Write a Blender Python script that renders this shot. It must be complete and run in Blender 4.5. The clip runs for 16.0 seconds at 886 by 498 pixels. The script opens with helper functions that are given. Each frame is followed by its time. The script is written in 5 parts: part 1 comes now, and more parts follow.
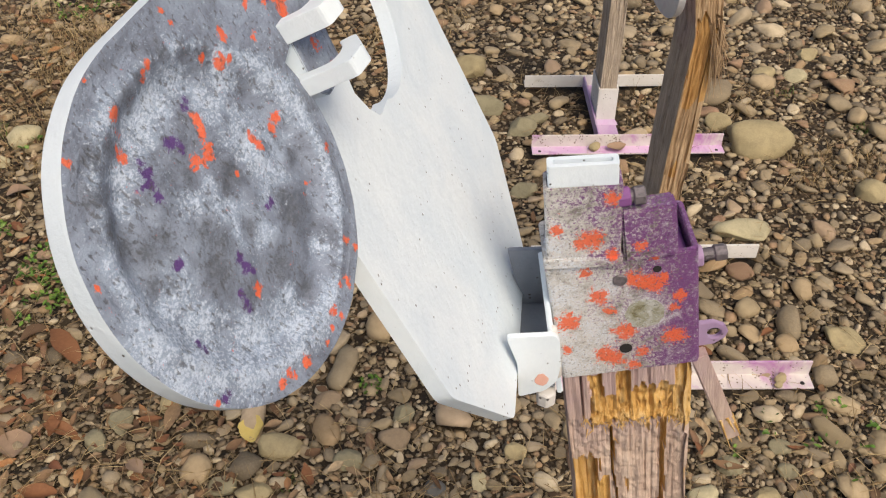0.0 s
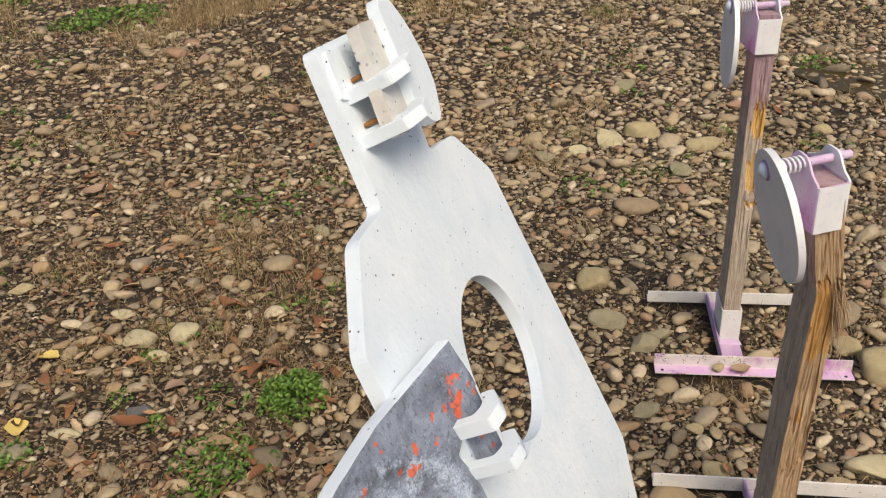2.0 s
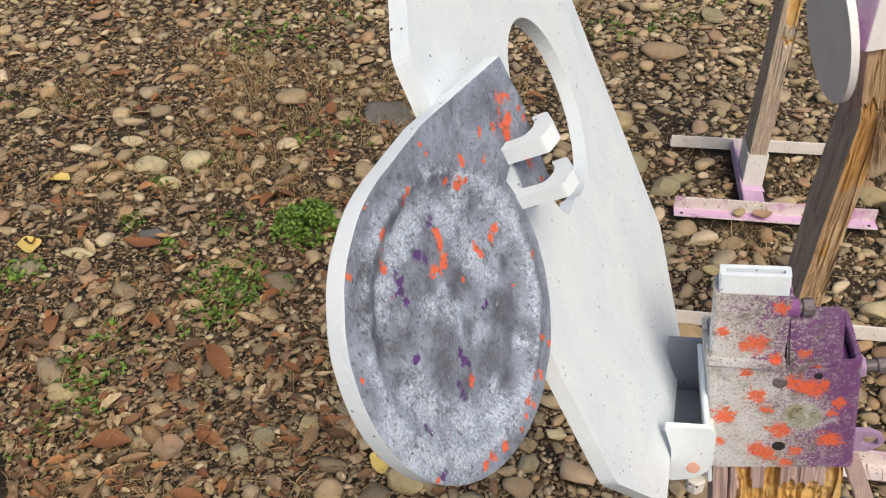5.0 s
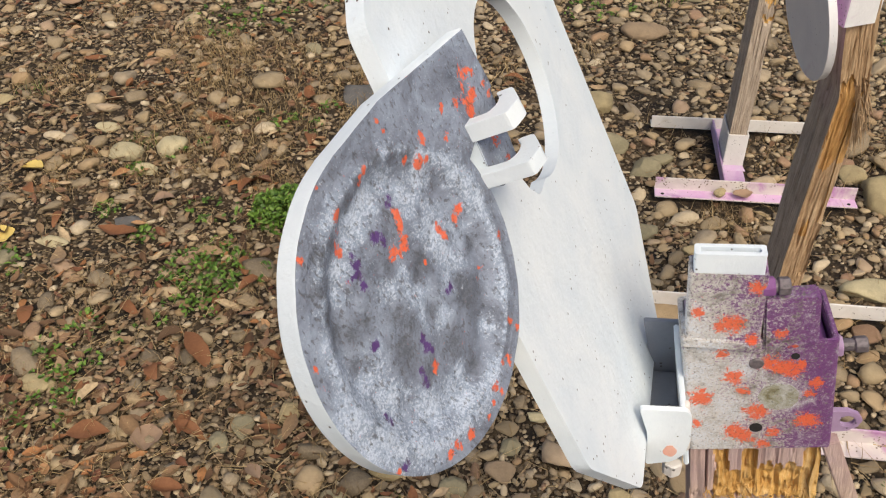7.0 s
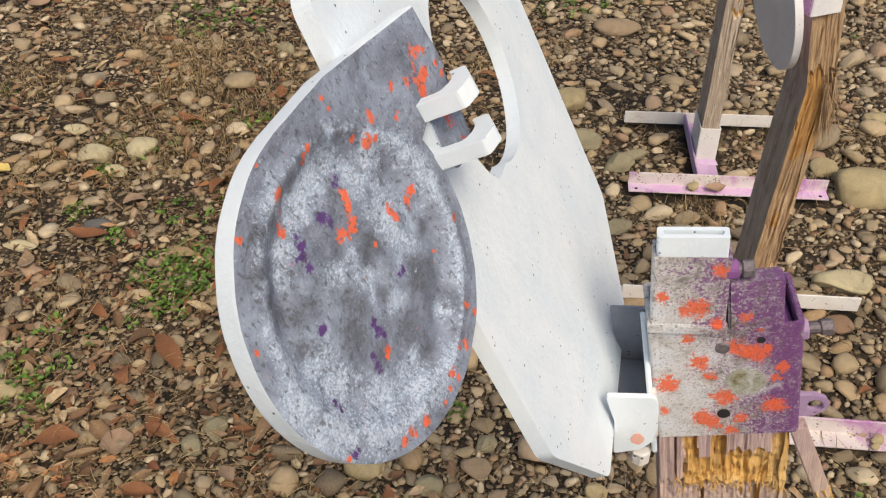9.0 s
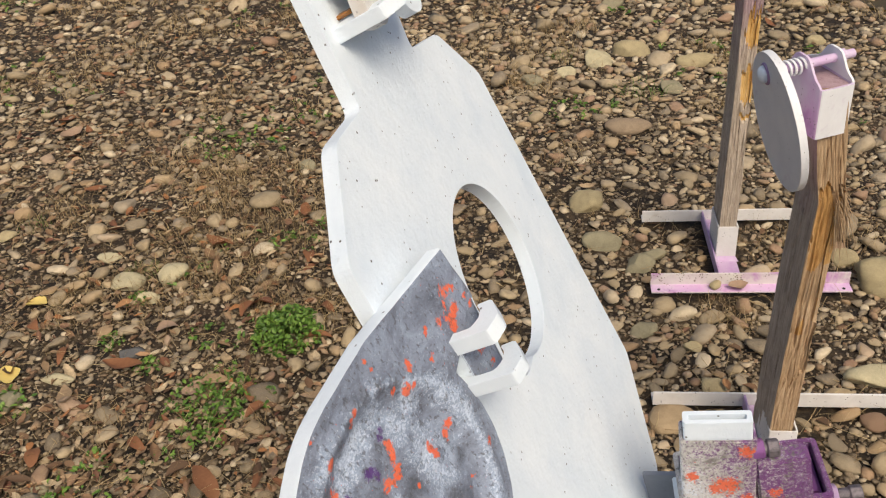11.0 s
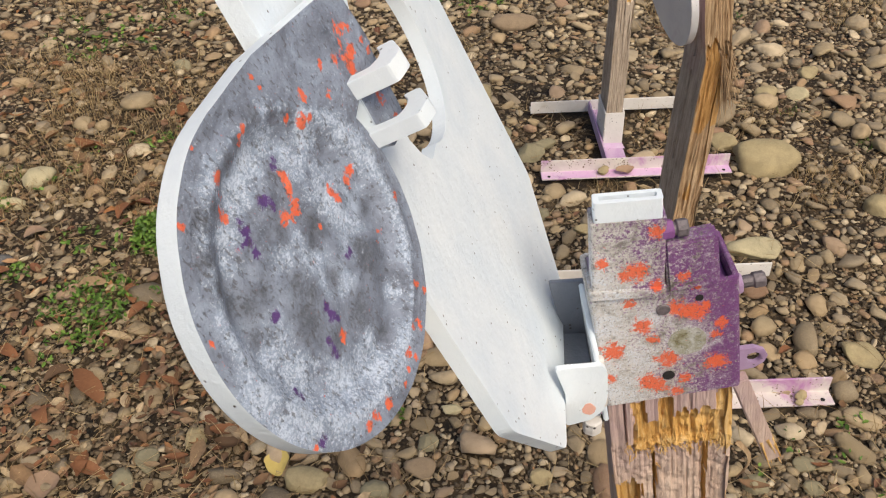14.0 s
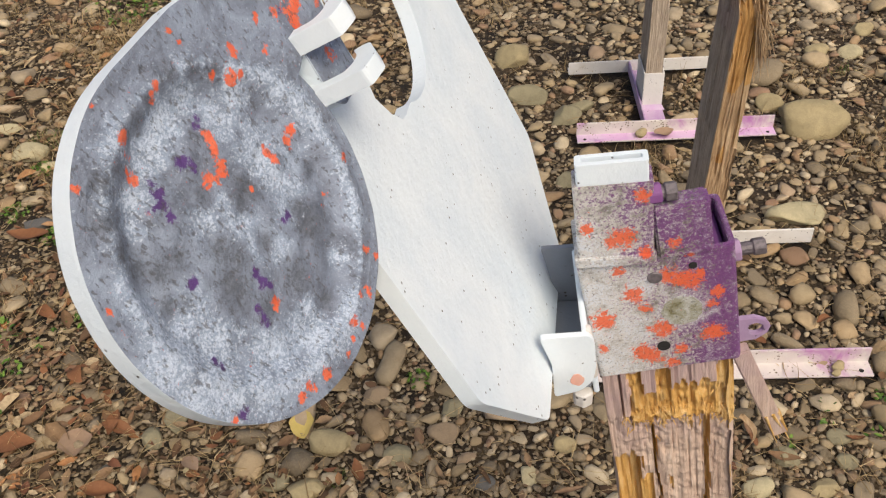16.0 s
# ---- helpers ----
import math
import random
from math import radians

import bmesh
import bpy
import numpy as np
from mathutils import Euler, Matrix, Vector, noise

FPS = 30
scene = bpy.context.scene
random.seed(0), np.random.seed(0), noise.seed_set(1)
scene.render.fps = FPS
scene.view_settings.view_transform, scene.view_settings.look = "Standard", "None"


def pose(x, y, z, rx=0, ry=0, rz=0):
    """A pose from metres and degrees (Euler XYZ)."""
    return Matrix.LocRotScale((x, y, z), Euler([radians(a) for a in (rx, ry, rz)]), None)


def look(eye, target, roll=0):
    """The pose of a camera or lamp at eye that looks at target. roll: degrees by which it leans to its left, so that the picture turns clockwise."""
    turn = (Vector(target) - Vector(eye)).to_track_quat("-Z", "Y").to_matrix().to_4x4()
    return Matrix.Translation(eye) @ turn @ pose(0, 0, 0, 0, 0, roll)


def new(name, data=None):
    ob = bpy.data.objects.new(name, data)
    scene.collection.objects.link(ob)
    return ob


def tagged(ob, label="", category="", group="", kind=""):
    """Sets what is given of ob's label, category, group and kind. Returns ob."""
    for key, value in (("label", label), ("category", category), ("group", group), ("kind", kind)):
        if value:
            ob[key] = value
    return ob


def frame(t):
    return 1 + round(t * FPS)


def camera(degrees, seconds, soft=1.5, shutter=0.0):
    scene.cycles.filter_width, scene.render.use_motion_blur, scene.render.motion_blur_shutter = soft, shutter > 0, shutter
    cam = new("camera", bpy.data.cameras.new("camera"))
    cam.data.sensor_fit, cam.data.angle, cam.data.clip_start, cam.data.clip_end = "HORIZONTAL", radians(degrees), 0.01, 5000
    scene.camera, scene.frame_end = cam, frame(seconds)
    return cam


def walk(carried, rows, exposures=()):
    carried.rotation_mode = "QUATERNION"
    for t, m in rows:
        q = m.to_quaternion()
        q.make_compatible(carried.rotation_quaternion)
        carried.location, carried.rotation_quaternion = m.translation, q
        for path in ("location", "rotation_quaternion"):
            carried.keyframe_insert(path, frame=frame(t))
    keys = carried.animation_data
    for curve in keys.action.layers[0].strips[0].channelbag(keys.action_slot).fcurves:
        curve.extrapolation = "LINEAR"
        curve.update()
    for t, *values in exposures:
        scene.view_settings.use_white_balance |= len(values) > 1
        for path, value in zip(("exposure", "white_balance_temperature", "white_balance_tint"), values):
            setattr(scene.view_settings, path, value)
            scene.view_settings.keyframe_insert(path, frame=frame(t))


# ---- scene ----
cam = camera(55.7, 16.0, 1.2)
PATH = [
    (0, (0.025, 0.015, 1.079), (0.0, 1.549, -0.204), -1.0),
    (0.5, (0.005, 0.001, 1.105), (-0.127, 1.601, -0.087), -2.0),
    (1, (0.013, -0.006, 1.115), (-0.191, 1.642, 0.002), -2.7),
    (1.5, (0.015, -0.013, 1.154), (-0.251, 1.683, 0.129), -3.3),
    (2, (0.013, 0.001, 1.22), (-0.293, 1.735, 0.271), -3.8),
    (2.5, (0.004, 0.011, 1.248), (-0.325, 1.767, 0.349), -3.9),
    (3, (-0.001, 0.01, 1.236), (-0.337, 1.753, 0.316), -3.7),
    (3.5, (-0.009, 0.002, 1.186), (-0.343, 1.687, 0.163), -3.0),
    (4, (-0.013, -0.006, 1.141), (-0.34, 1.603, -0.001), -2.4),
    (6.5, (-0.001, 0.003, 1.13), (-0.295, 1.546, -0.109), -2.4),
    (7, (-0.001, 0.007, 1.124), (-0.274, 1.547, -0.122), -2.3),
    (7.5, (0.005, 0.007, 1.115), (-0.247, 1.543, -0.142), -2.3),
    (8, (0.016, 0.012, 1.111), (-0.219, 1.542, -0.155), -2.3),
    (8.5, (0.012, 0.01, 1.108), (-0.213, 1.547, -0.152), -2.2),
    (9, (0.01, 0.011, 1.111), (-0.216, 1.56, -0.134), -2.1),
    (9.5, (0.008, 0.02, 1.142), (-0.24, 1.644, 0.001), -2.8),
    (12, (0.008, 0.028, 1.198), (-0.257, 1.708, 0.145), -7.4),
    (12.5, (0.002, 0.021, 1.211), (-0.237, 1.722, 0.187), -7.9),
    (13, (-0.007, 0.021, 1.216), (-0.194, 1.728, 0.191), -8.0),
    (13.5, (-0.012, 0.015, 1.183), (-0.114, 1.676, 0.075), -6.3),
    (14, (-0.004, 0.008, 1.096), (-0.029, 1.578, -0.142), -2.8),
    (14.5, (0.001, 0.013, 1.087), (0.022, 1.537, -0.208), -1.3),
    (15, (0.009, 0.003, 1.09), (0.052, 1.522, -0.209), -1.6),
    (15.5, (0.029, 0.003, 1.095), (0.023, 1.526, -0.201), -3.1),
    (16, (0.039, 0.023, 1.082), (-0.112, 1.538, -0.215), -5.6),
]
walk(cam, [(t, look(eye, target, roll)) for t, eye, target, roll in PATH])

# ---- world and light ----
world = bpy.data.worlds.new("sky")
world.use_nodes = True
scene.world = world
wn = world.node_tree
sky = wn.nodes.new("ShaderNodeTexSky")
sky.sky_type = "NISHITA"
sky.sun_disc = False
SUN_EL, SUN_AZ = 52.0, 152.0
sky.sun_elevation, sky.sun_rotation = radians(SUN_EL), radians(SUN_AZ)
sky.air_density, sky.dust_density, sky.ozone_density = 1.0, 4.0, 1.0
wn.links.new(sky.outputs[0], wn.nodes["Background"].inputs[0])
wn.nodes["Background"].inputs[1].default_value = 0.098
sun = new("sun", bpy.data.lights.new("sun", "SUN"))
sun.data.energy, sun.data.angle, sun.data.color = 2.35, radians(32), (1.0, 0.87, 0.67)
az = radians(SUN_AZ)
sun_from = Vector((math.sin(az) * math.cos(radians(SUN_EL)), math.cos(az) * math.cos(radians(SUN_EL)), math.sin(radians(SUN_EL))))
sun.matrix_world = look(sun_from * 20, (0, 0, 0))
scene.view_settings.exposure = 0.24


# ---- materials ----
def mat(name):
    m = bpy.data.materials.new(name)
    m.use_nodes = True
    nt = m.node_tree
    return m, nt, nt.nodes["Principled BSDF"]


def node(nt, kind, **kw):
    n = nt.nodes.new(kind)
    for k, v in kw.items():
        n.inputs[k].default_value = v
    return n


def coords(nt, scale=(1, 1, 1)):
    tc, mp = nt.nodes.new("ShaderNodeTexCoord"), nt.nodes.new("ShaderNodeMapping")
    mp.inputs["Scale"].default_value = scale
    nt.links.new(tc.outputs["Object"], mp.inputs["Vector"])
    return mp.outputs["Vector"]


def noise_tex(nt, vec, scale, detail=6.0, rough=0.6, distort=0.0):
    n = node(nt, "ShaderNodeTexNoise", Scale=scale, Detail=detail, Roughness=rough, Distortion=distort)
    nt.links.new(vec, n.inputs["Vector"])
    return n.outputs["Fac"]


def ramp(nt, fac, stops):
    r = nt.nodes.new("ShaderNodeValToRGB")
    while len(r.color_ramp.elements) < len(stops):
        r.color_ramp.elements.new(0.5)
    for e, (p, c) in zip(r.color_ramp.elements, stops):
        e.position = p
        e.color = (*c, 1) if len(c) == 3 else c
    nt.links.new(fac, r.inputs["Fac"])
    return r.outputs["Color"]


def step(nt, fac, lo, hi):
    m = nt.nodes.new("ShaderNodeMapRange")
    m.inputs["From Min"].default_value, m.inputs["From Max"].default_value = lo, hi
    nt.links.new(fac, m.inputs["Value"])
    return m.outputs["Result"]


def maths(nt, op, a, b):
    m = nt.nodes.new("ShaderNodeMath")
    m.operation = op
    for i, v in enumerate((a, b)):
        if isinstance(v, (int, float)):
            m.inputs[i].default_value = v
        else:
            nt.links.new(v, m.inputs[i])
    return m.outputs[0]


def mixc(nt, fac, a, b, mode="MIX"):
    m = nt.nodes.new("ShaderNodeMix")
    m.data_type, m.blend_type = "RGBA", mode
    for sock, v in ((m.inputs["Factor"], fac), (m.inputs[6], a), (m.inputs[7], b)):
        if isinstance(v, (int, float)):
            sock.default_value = v
        elif isinstance(v, tuple):
            sock.default_value = (*v, 1)
        else:
            nt.links.new(v, sock)
    return m.outputs[2]


def bump(nt, bsdf, height, strength, dist):
    b = nt.nodes.new("ShaderNodeBump")
    b.inputs["Strength"].default_value, b.inputs["Distance"].default_value = strength, dist
    nt.links.new(height, b.inputs["Height"])
    nt.links.new(b.outputs["Normal"], bsdf.inputs["Normal"])


def sep_z(nt, vec, axis="Z"):
    s = nt.nodes.new("ShaderNodeSeparateXYZ")
    nt.links.new(vec, s.inputs[0])
    return s.outputs[axis]


def paint(name, base, other, rough=0.45, specks=0.035, tint=None, tint_level=0.55, chip=(0.08, 0.07, 0.07)):
    """Sprayed enamel on steel: cloudy tone, runs, black pinholes and chips."""
    m, nt, b = mat(name)
    v = coords(nt)
    cloud = noise_tex(nt, v, 14, 5, 0.6, 0.4)
    col = mixc(nt, step(nt, cloud, 0.35, 0.7), base, other)
    if tint:
        col = mixc(nt, step(nt, noise_tex(nt, v, 9, 4, 0.65, 0.8), tint_level, tint_level + 0.16), col, tint)
    vor = node(nt, "ShaderNodeTexVoronoi", Scale=190.0)
    nt.links.new(v, vor.inputs["Vector"])
    few = step(nt, noise_tex(nt, v, 60, 3), 0.54, 0.58)
    dots = maths(nt, "MULTIPLY", step(nt, vor.outputs["Distance"], specks * 4.2, specks * 2.4), few)
    col = mixc(nt, dots, col, chip)
    wear = step(nt, noise_tex(nt, v, 55, 8, 0.75), 0.66, 0.74)
    col = mixc(nt, maths(nt, "MULTIPLY", wear, 0.35), col, (0.42, 0.41, 0.4))
    nt.links.new(col, b.inputs["Base Color"])
    nt.links.new(step(nt, cloud, -0.6 + rough, 0.6 + rough), b.inputs["Roughness"])
    b.inputs["Roughness"].default_value = rough
    b.inputs["Specular IOR Level"].default_value = 0.35
    grain = maths(nt, "ADD", noise_tex(nt, v, 220, 4, 0.7), maths(nt, "MULTIPLY", noise_tex(nt, coords(nt, (30, 30, 30)), 1.2, 3), 1.6))
    bump(nt, b, maths(nt, "SUBTRACT", grain, dots), 0.42, 0.0016)
    return m


WHITE = paint("white_enamel", (0.79, 0.85, 0.90), (0.66, 0.74, 0.82), 0.45, 0.038)
WHITE_DIRTY = paint("dirty_white_enamel", (0.74, 0.72, 0.70), (0.60, 0.57, 0.54), 0.55, 0.06, (0.45, 0.37, 0.28), 0.6)
LILAC = paint("lilac_overspray", (0.62, 0.56, 0.66), (0.55, 0.30, 0.56), 0.5, 0.05, (0.36, 0.15, 0.40), 0.56)
PINK = paint("pink_overspray", (0.70, 0.66, 0.61), (0.58, 0.49, 0.51), 0.6, 0.10, (0.46, 0.20, 0.45), 0.50, (0.16, 0.11, 0.07))
PINK_LEG = paint("magenta_overspray", (0.60, 0.34, 0.60), (0.66, 0.52, 0.64), 0.6, 0.06, (0.44, 0.20, 0.46), 0.52)
PURPLE = paint("purple_enamel", (0.17, 0.05, 0.20), (0.27, 0.12, 0.30), 0.5, 0.03, (0.45, 0.38, 0.45), 0.66)
MAUVE = paint("mauve_enamel", (0.40, 0.30, 0.44), (0.30, 0.16, 0.34), 0.55, 0.04, (0.55, 0.5, 0.56), 0.58)
SPECKLED = paint("speckled_mauve", (0.42, 0.36, 0.43), (0.30, 0.20, 0.33), 0.6, 0.08, (0.52, 0.48, 0.50), 0.55, (0.14, 0.05, 0.17))
ORANGE = paint("orange_paint", (0.80, 0.36, 0.26), (0.78, 0.50, 0.42), 0.6, 0.03)
RUST = paint("orange_rust", (0.42, 0.19, 0.05), (0.26, 0.10, 0.03), 0.8, 0.05)
VIOLET = paint("violet_overspray", (0.44, 0.27, 0.47), (0.58, 0.48, 0.58), 0.55, 0.06, (0.30, 0.13, 0.34), 0.58)
# Grey for the hub's inner faces, darkened with the shade that lies in there.
GREY_IN = paint("shaded_grey_paint", (0.24, 0.26, 0.30), (0.16, 0.175, 0.21), 0.6, 0.05)
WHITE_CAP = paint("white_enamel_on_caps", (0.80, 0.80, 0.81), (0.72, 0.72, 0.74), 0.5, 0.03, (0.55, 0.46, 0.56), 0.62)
RUSTY = paint("rust_stained_enamel", (0.66, 0.65, 0.62), (0.40, 0.38, 0.34), 0.6, 0.09, (0.36, 0.19, 0.07), 0.52)


def splattered(name, base_stops, scale, frost=(0.365, 0.45, 0.595), purple_side=False):
    """Bare grey steel with frosted residue and orange and purple paint marks kept in the mesh's paint mask; its alpha
    keeps dark blotches and painted-in groove shade.
    """
    m, nt, b = mat(name)
    v = coords(nt)
    at = nt.nodes.new("ShaderNodeAttribute")
    at.attribute_name = "paint_mask"
    s = nt.nodes.new("ShaderNodeSeparateColor")
    nt.links.new(at.outputs["Color"], s.inputs[0])
    orange, violet, pale = s.outputs
    shade_blotch = maths(nt, "SUBTRACT", 1.0, at.outputs["Alpha"])
    big = noise_tex(nt, v, scale, 8, 0.68, 0.6)
    fine = noise_tex(nt, v, scale * 9, 6, 0.75)
    grit = noise_tex(nt, v, 480, 4, 0.75)
    col = ramp(nt, big, base_stops)
    if purple_side:
        side = maths(nt, "ADD", maths(nt, "MULTIPLY", maths(nt, "ADD", sep_z(nt, v, "X"), maths(nt, "ADD", maths(nt, "MULTIPLY", sep_z(nt, v, "Z"), 0.14), 0.005)), 14.0), maths(nt, "MULTIPLY", maths(nt, "SUBTRACT", big, 0.5), 2.6))
        side = maths(nt, "ADD", side, maths(nt, "MULTIPLY", maths(nt, "SUBTRACT", fine, 0.5), 1.5))
        side = maths(nt, "ADD", side, maths(nt, "MULTIPLY", maths(nt, "SUBTRACT", grit, 0.5), 3.4))
        col = mixc(nt, step(nt, side, 0.0, 0.5), col, mixc(nt, step(nt, fine, 0.3, 0.7), (0.13, 0.035, 0.17), (0.24, 0.10, 0.25)))
    flaky = noise_tex(nt, v, 130, 9, 0.82, 0.7)
    streak = noise_tex(nt, coords(nt, (1.0, 2.6, 1.0)), 60, 8, 0.75, 1.2)
    ragged_shade = maths(nt, "ADD", shade_blotch, maths(nt, "MULTIPLY", maths(nt, "SUBTRACT", flaky, 0.5), 1.6))
    col = mixc(nt, maths(nt, "MULTIPLY", step(nt, ragged_shade, 0.20, 0.85), 0.56), col, (0.105, 0.115, 0.140))
    white = maths(nt, "ADD", pale, maths(nt, "MULTIPLY", maths(nt, "SUBTRACT", flaky, 0.5), 2.6))
    white = maths(nt, "ADD", white, maths(nt, "MULTIPLY", maths(nt, "SUBTRACT", streak, 0.5), 1.2))
    white = maths(nt, "SUBTRACT", white, maths(nt, "MULTIPLY", shade_blotch, 0.75))
    col = mixc(nt, maths(nt, "MULTIPLY", step(nt, white, 0.05, 0.80), 0.70), col, frost)
    grain = maths(nt, "ADD", white, maths(nt, "MULTIPLY", maths(nt, "SUBTRACT", noise_tex(nt, v, 820, 4, 0.7), 0.5), 5.0))
    col = mixc(nt, maths(nt, "MULTIPLY", step(nt, grain, 0.50, 1.15), 0.60), col, (0.70, 0.77, 0.88))
    dark = maths(nt, "ADD", shade_blotch, maths(nt, "MULTIPLY", maths(nt, "SUBTRACT", noise_tex(nt, v, 700, 4, 0.7), 0.5), 3.4))
    col = mixc(nt, maths(nt, "MULTIPLY", step(nt, dark, 0.62, 0.95), 0.45), col, (0.07, 0.075, 0.09))
    rag = maths(nt, "MULTIPLY", maths(nt, "SUBTRACT", noise_tex(nt, v, 240, 8, 0.8, 0.8), 0.5), 3.0)
    col = mixc(nt, step(nt, maths(nt, "ADD", violet, rag), 0.42, 0.55), col, (0.10, 0.045, 0.19))
    col = mixc(nt, maths(nt, "MULTIPLY", step(nt, maths(nt, "ADD", orange, rag), 0.42, 0.52), 0.92), col, mixc(nt, step(nt, fine, 0.35, 0.7), (0.80, 0.10, 0.018), (0.84, 0.20, 0.09)))
    pits = step(nt, noise_tex(nt, coords(nt, (1.0, 0.5, 1.0)), 560, 4, 0.62), 0.575, 0.625)
    col = mixc(nt, maths(nt, "MULTIPLY", pits, 0.60), col, (0.085, 0.08, 0.085))
    nt.links.new(col, b.inputs["Base Color"])
    b.inputs["Roughness"].default_value = 0.55
    b.inputs["Specular IOR Level"].default_value = 0.4
    nt.links.new(step(nt, fine, -0.4, 1.3), b.inputs["Roughness"])
    bump(nt, b, maths(nt, "ADD", maths(nt, "MULTIPLY", fine, 1.4), maths(nt, "SUBTRACT", grit, pits)), 0.55, 0.0012)
    return m


DISC = splattered("struck_steel", [(0.33, (0.092, 0.106, 0.142)), (0.43, (0.172, 0.195, 0.252)), (0.54, (0.250, 0.290, 0.375)), (0.66, (0.35, 0.41, 0.52))], 34)
BLOOM = splattered("greenish_bare_steel", [(0.34, (0.16, 0.14, 0.05)), (0.45, (0.34, 0.33, 0.24)), (0.55, (0.46, 0.46, 0.42)), (0.68, (0.60, 0.61, 0.60))], 90, (0.55, 0.56, 0.55))
BLOCK = splattered("splattered_bracket", [(0.33, (0.10, 0.09, 0.075)), (0.42, (0.30, 0.28, 0.25)), (0.50, (0.52, 0.50, 0.47)), (0.62, (0.72, 0.70, 0.67))], 70, (0.68, 0.66, 0.65), purple_side=True)


def wood(name, stops, grain=1.0, tint=None):
    m, nt, b = mat(name)
    v = coords(nt, (1, 1, 0.05))
    g1 = noise_tex(nt, v, 150, 8, 0.7, 0.3)
    g2 = noise_tex(nt, coords(nt, (1, 1, 0.12)), 480, 5, 0.7)
    blot = noise_tex(nt, coords(nt), 22, 5, 0.65)
    col = ramp(nt, maths(nt, "ADD", maths(nt, "MULTIPLY", g1, 0.7), maths(nt, "MULTIPLY", g2, 0.3)), stops)
    col = mixc(nt, step(nt, blot, 0.35, 0.75), col, mixc(nt, 0.45, col, stops[0][1]))
    if tint:
        high = maths(nt, "ADD", sep_z(nt, coords(nt), "Z"), maths(nt, "MULTIPLY", maths(nt, "SUBTRACT", blot, 0.5), 0.22))
        high = maths(nt, "ADD", high, maths(nt, "MULTIPLY", maths(nt, "SUBTRACT", g2, 0.5), 0.08))
        col = mixc(nt, maths(nt, "MULTIPLY", step(nt, high, tint[0], tint[1]), 0.55), col, tint[2])
    nt.links.new(col, b.inputs["Base Color"])
    b.inputs["Roughness"].default_value = 0.85
    b.inputs["Specular IOR Level"].default_value = 0.2
    bump(nt, b, maths(nt, "ADD", g1, g2), 0.7 * grain, 0.002)
    return m


GREY_STOPS = [(0.36, (0.15, 0.11, 0.08)), (0.44, (0.42, 0.345, 0.27)), (0.53, (0.54, 0.45, 0.36)), (0.64, (0.62, 0.52, 0.41))]
WOOD_NEAR = wood("overspray_wood", [(0.30, (0.23, 0.155, 0.12)), (0.40, (0.47, 0.345, 0.28)), (0.51, (0.62, 0.47, 0.38)), (0.64, (0.72, 0.58, 0.48))], 1.0, (-0.10, 0.02, (0.46, 0.33, 0.38)))
WOOD_CAP = wood("stained_wood", GREY_STOPS, 1.0, (0.50, 0.66, (0.32, 0.17, 0.28)))
WOOD_RAW = wood("fresh_split_wood", [(0.27, (0.26, 0.11, 0.026)), (0.37, (0.58, 0.31, 0.080)), (0.50, (0.74, 0.46, 0.155)), (0.64, (0.84, 0.63, 0.33))], 1.2)
WOOD_AGED = wood("aged_split_wood", [(0.30, (0.15, 0.068, 0.022)), (0.40, (0.42, 0.22, 0.070)), (0.52, (0.60, 0.35, 0.13)), (0.66, (0.70, 0.48, 0.25))], 1.3)
WOOD_TAN = wood("tan_split_wood", [(0.34, (0.17, 0.10, 0.052)), (0.43, (0.40, 0.265, 0.150)), (0.54, (0.56, 0.400, 0.245)), (0.66, (0.70, 0.55, 0.38))], 1.2)


def steel(name, col, rough=0.4, metal=0.9):
    m, nt, b = mat(name)
    v = coords(nt)
    nt.links.new(mixc(nt, step(nt, noise_tex(nt, v, 300, 4), 0.4, 0.7), col, tuple(c * 0.55 for c in col)), b.inputs["Base Color"])
    b.inputs["Roughness"].default_value, b.inputs["Metallic"].default_value = rough, metal
    bump(nt, b, noise_tex(nt, v, 500, 3), 0.3, 0.0005)
    return m


BOLT = steel("dull_bolt_steel", (0.19, 0.165, 0.18), 0.55, 0.3)


TONES = [(0.0, (0.15, 0.128, 0.100)), (0.14, (0.32, 0.272, 0.195)), (0.28, (0.44, 0.362, 0.235)), (0.42, (0.22, 0.188, 0.142)), (0.54, (0.38, 0.330, 0.255)), (0.64, (0.50, 0.42, 0.29)), (0.74, (0.37, 0.268, 0.160)), (0.84, (0.32, 0.205, 0.145)), (0.92, (0.62, 0.55, 0.42))]
FINE_TONES = [(0.0, (0.040, 0.028, 0.018)), (0.2, (0.13, 0.100, 0.070)), (0.4, (0.25, 0.200, 0.140)), (0.55, (0.070, 0.050, 0.034)), (0.7, (0.33, 0.275, 0.200)), (0.82, (0.20, 0.115, 0.070)), (0.92, (0.46, 0.40, 0.30))]


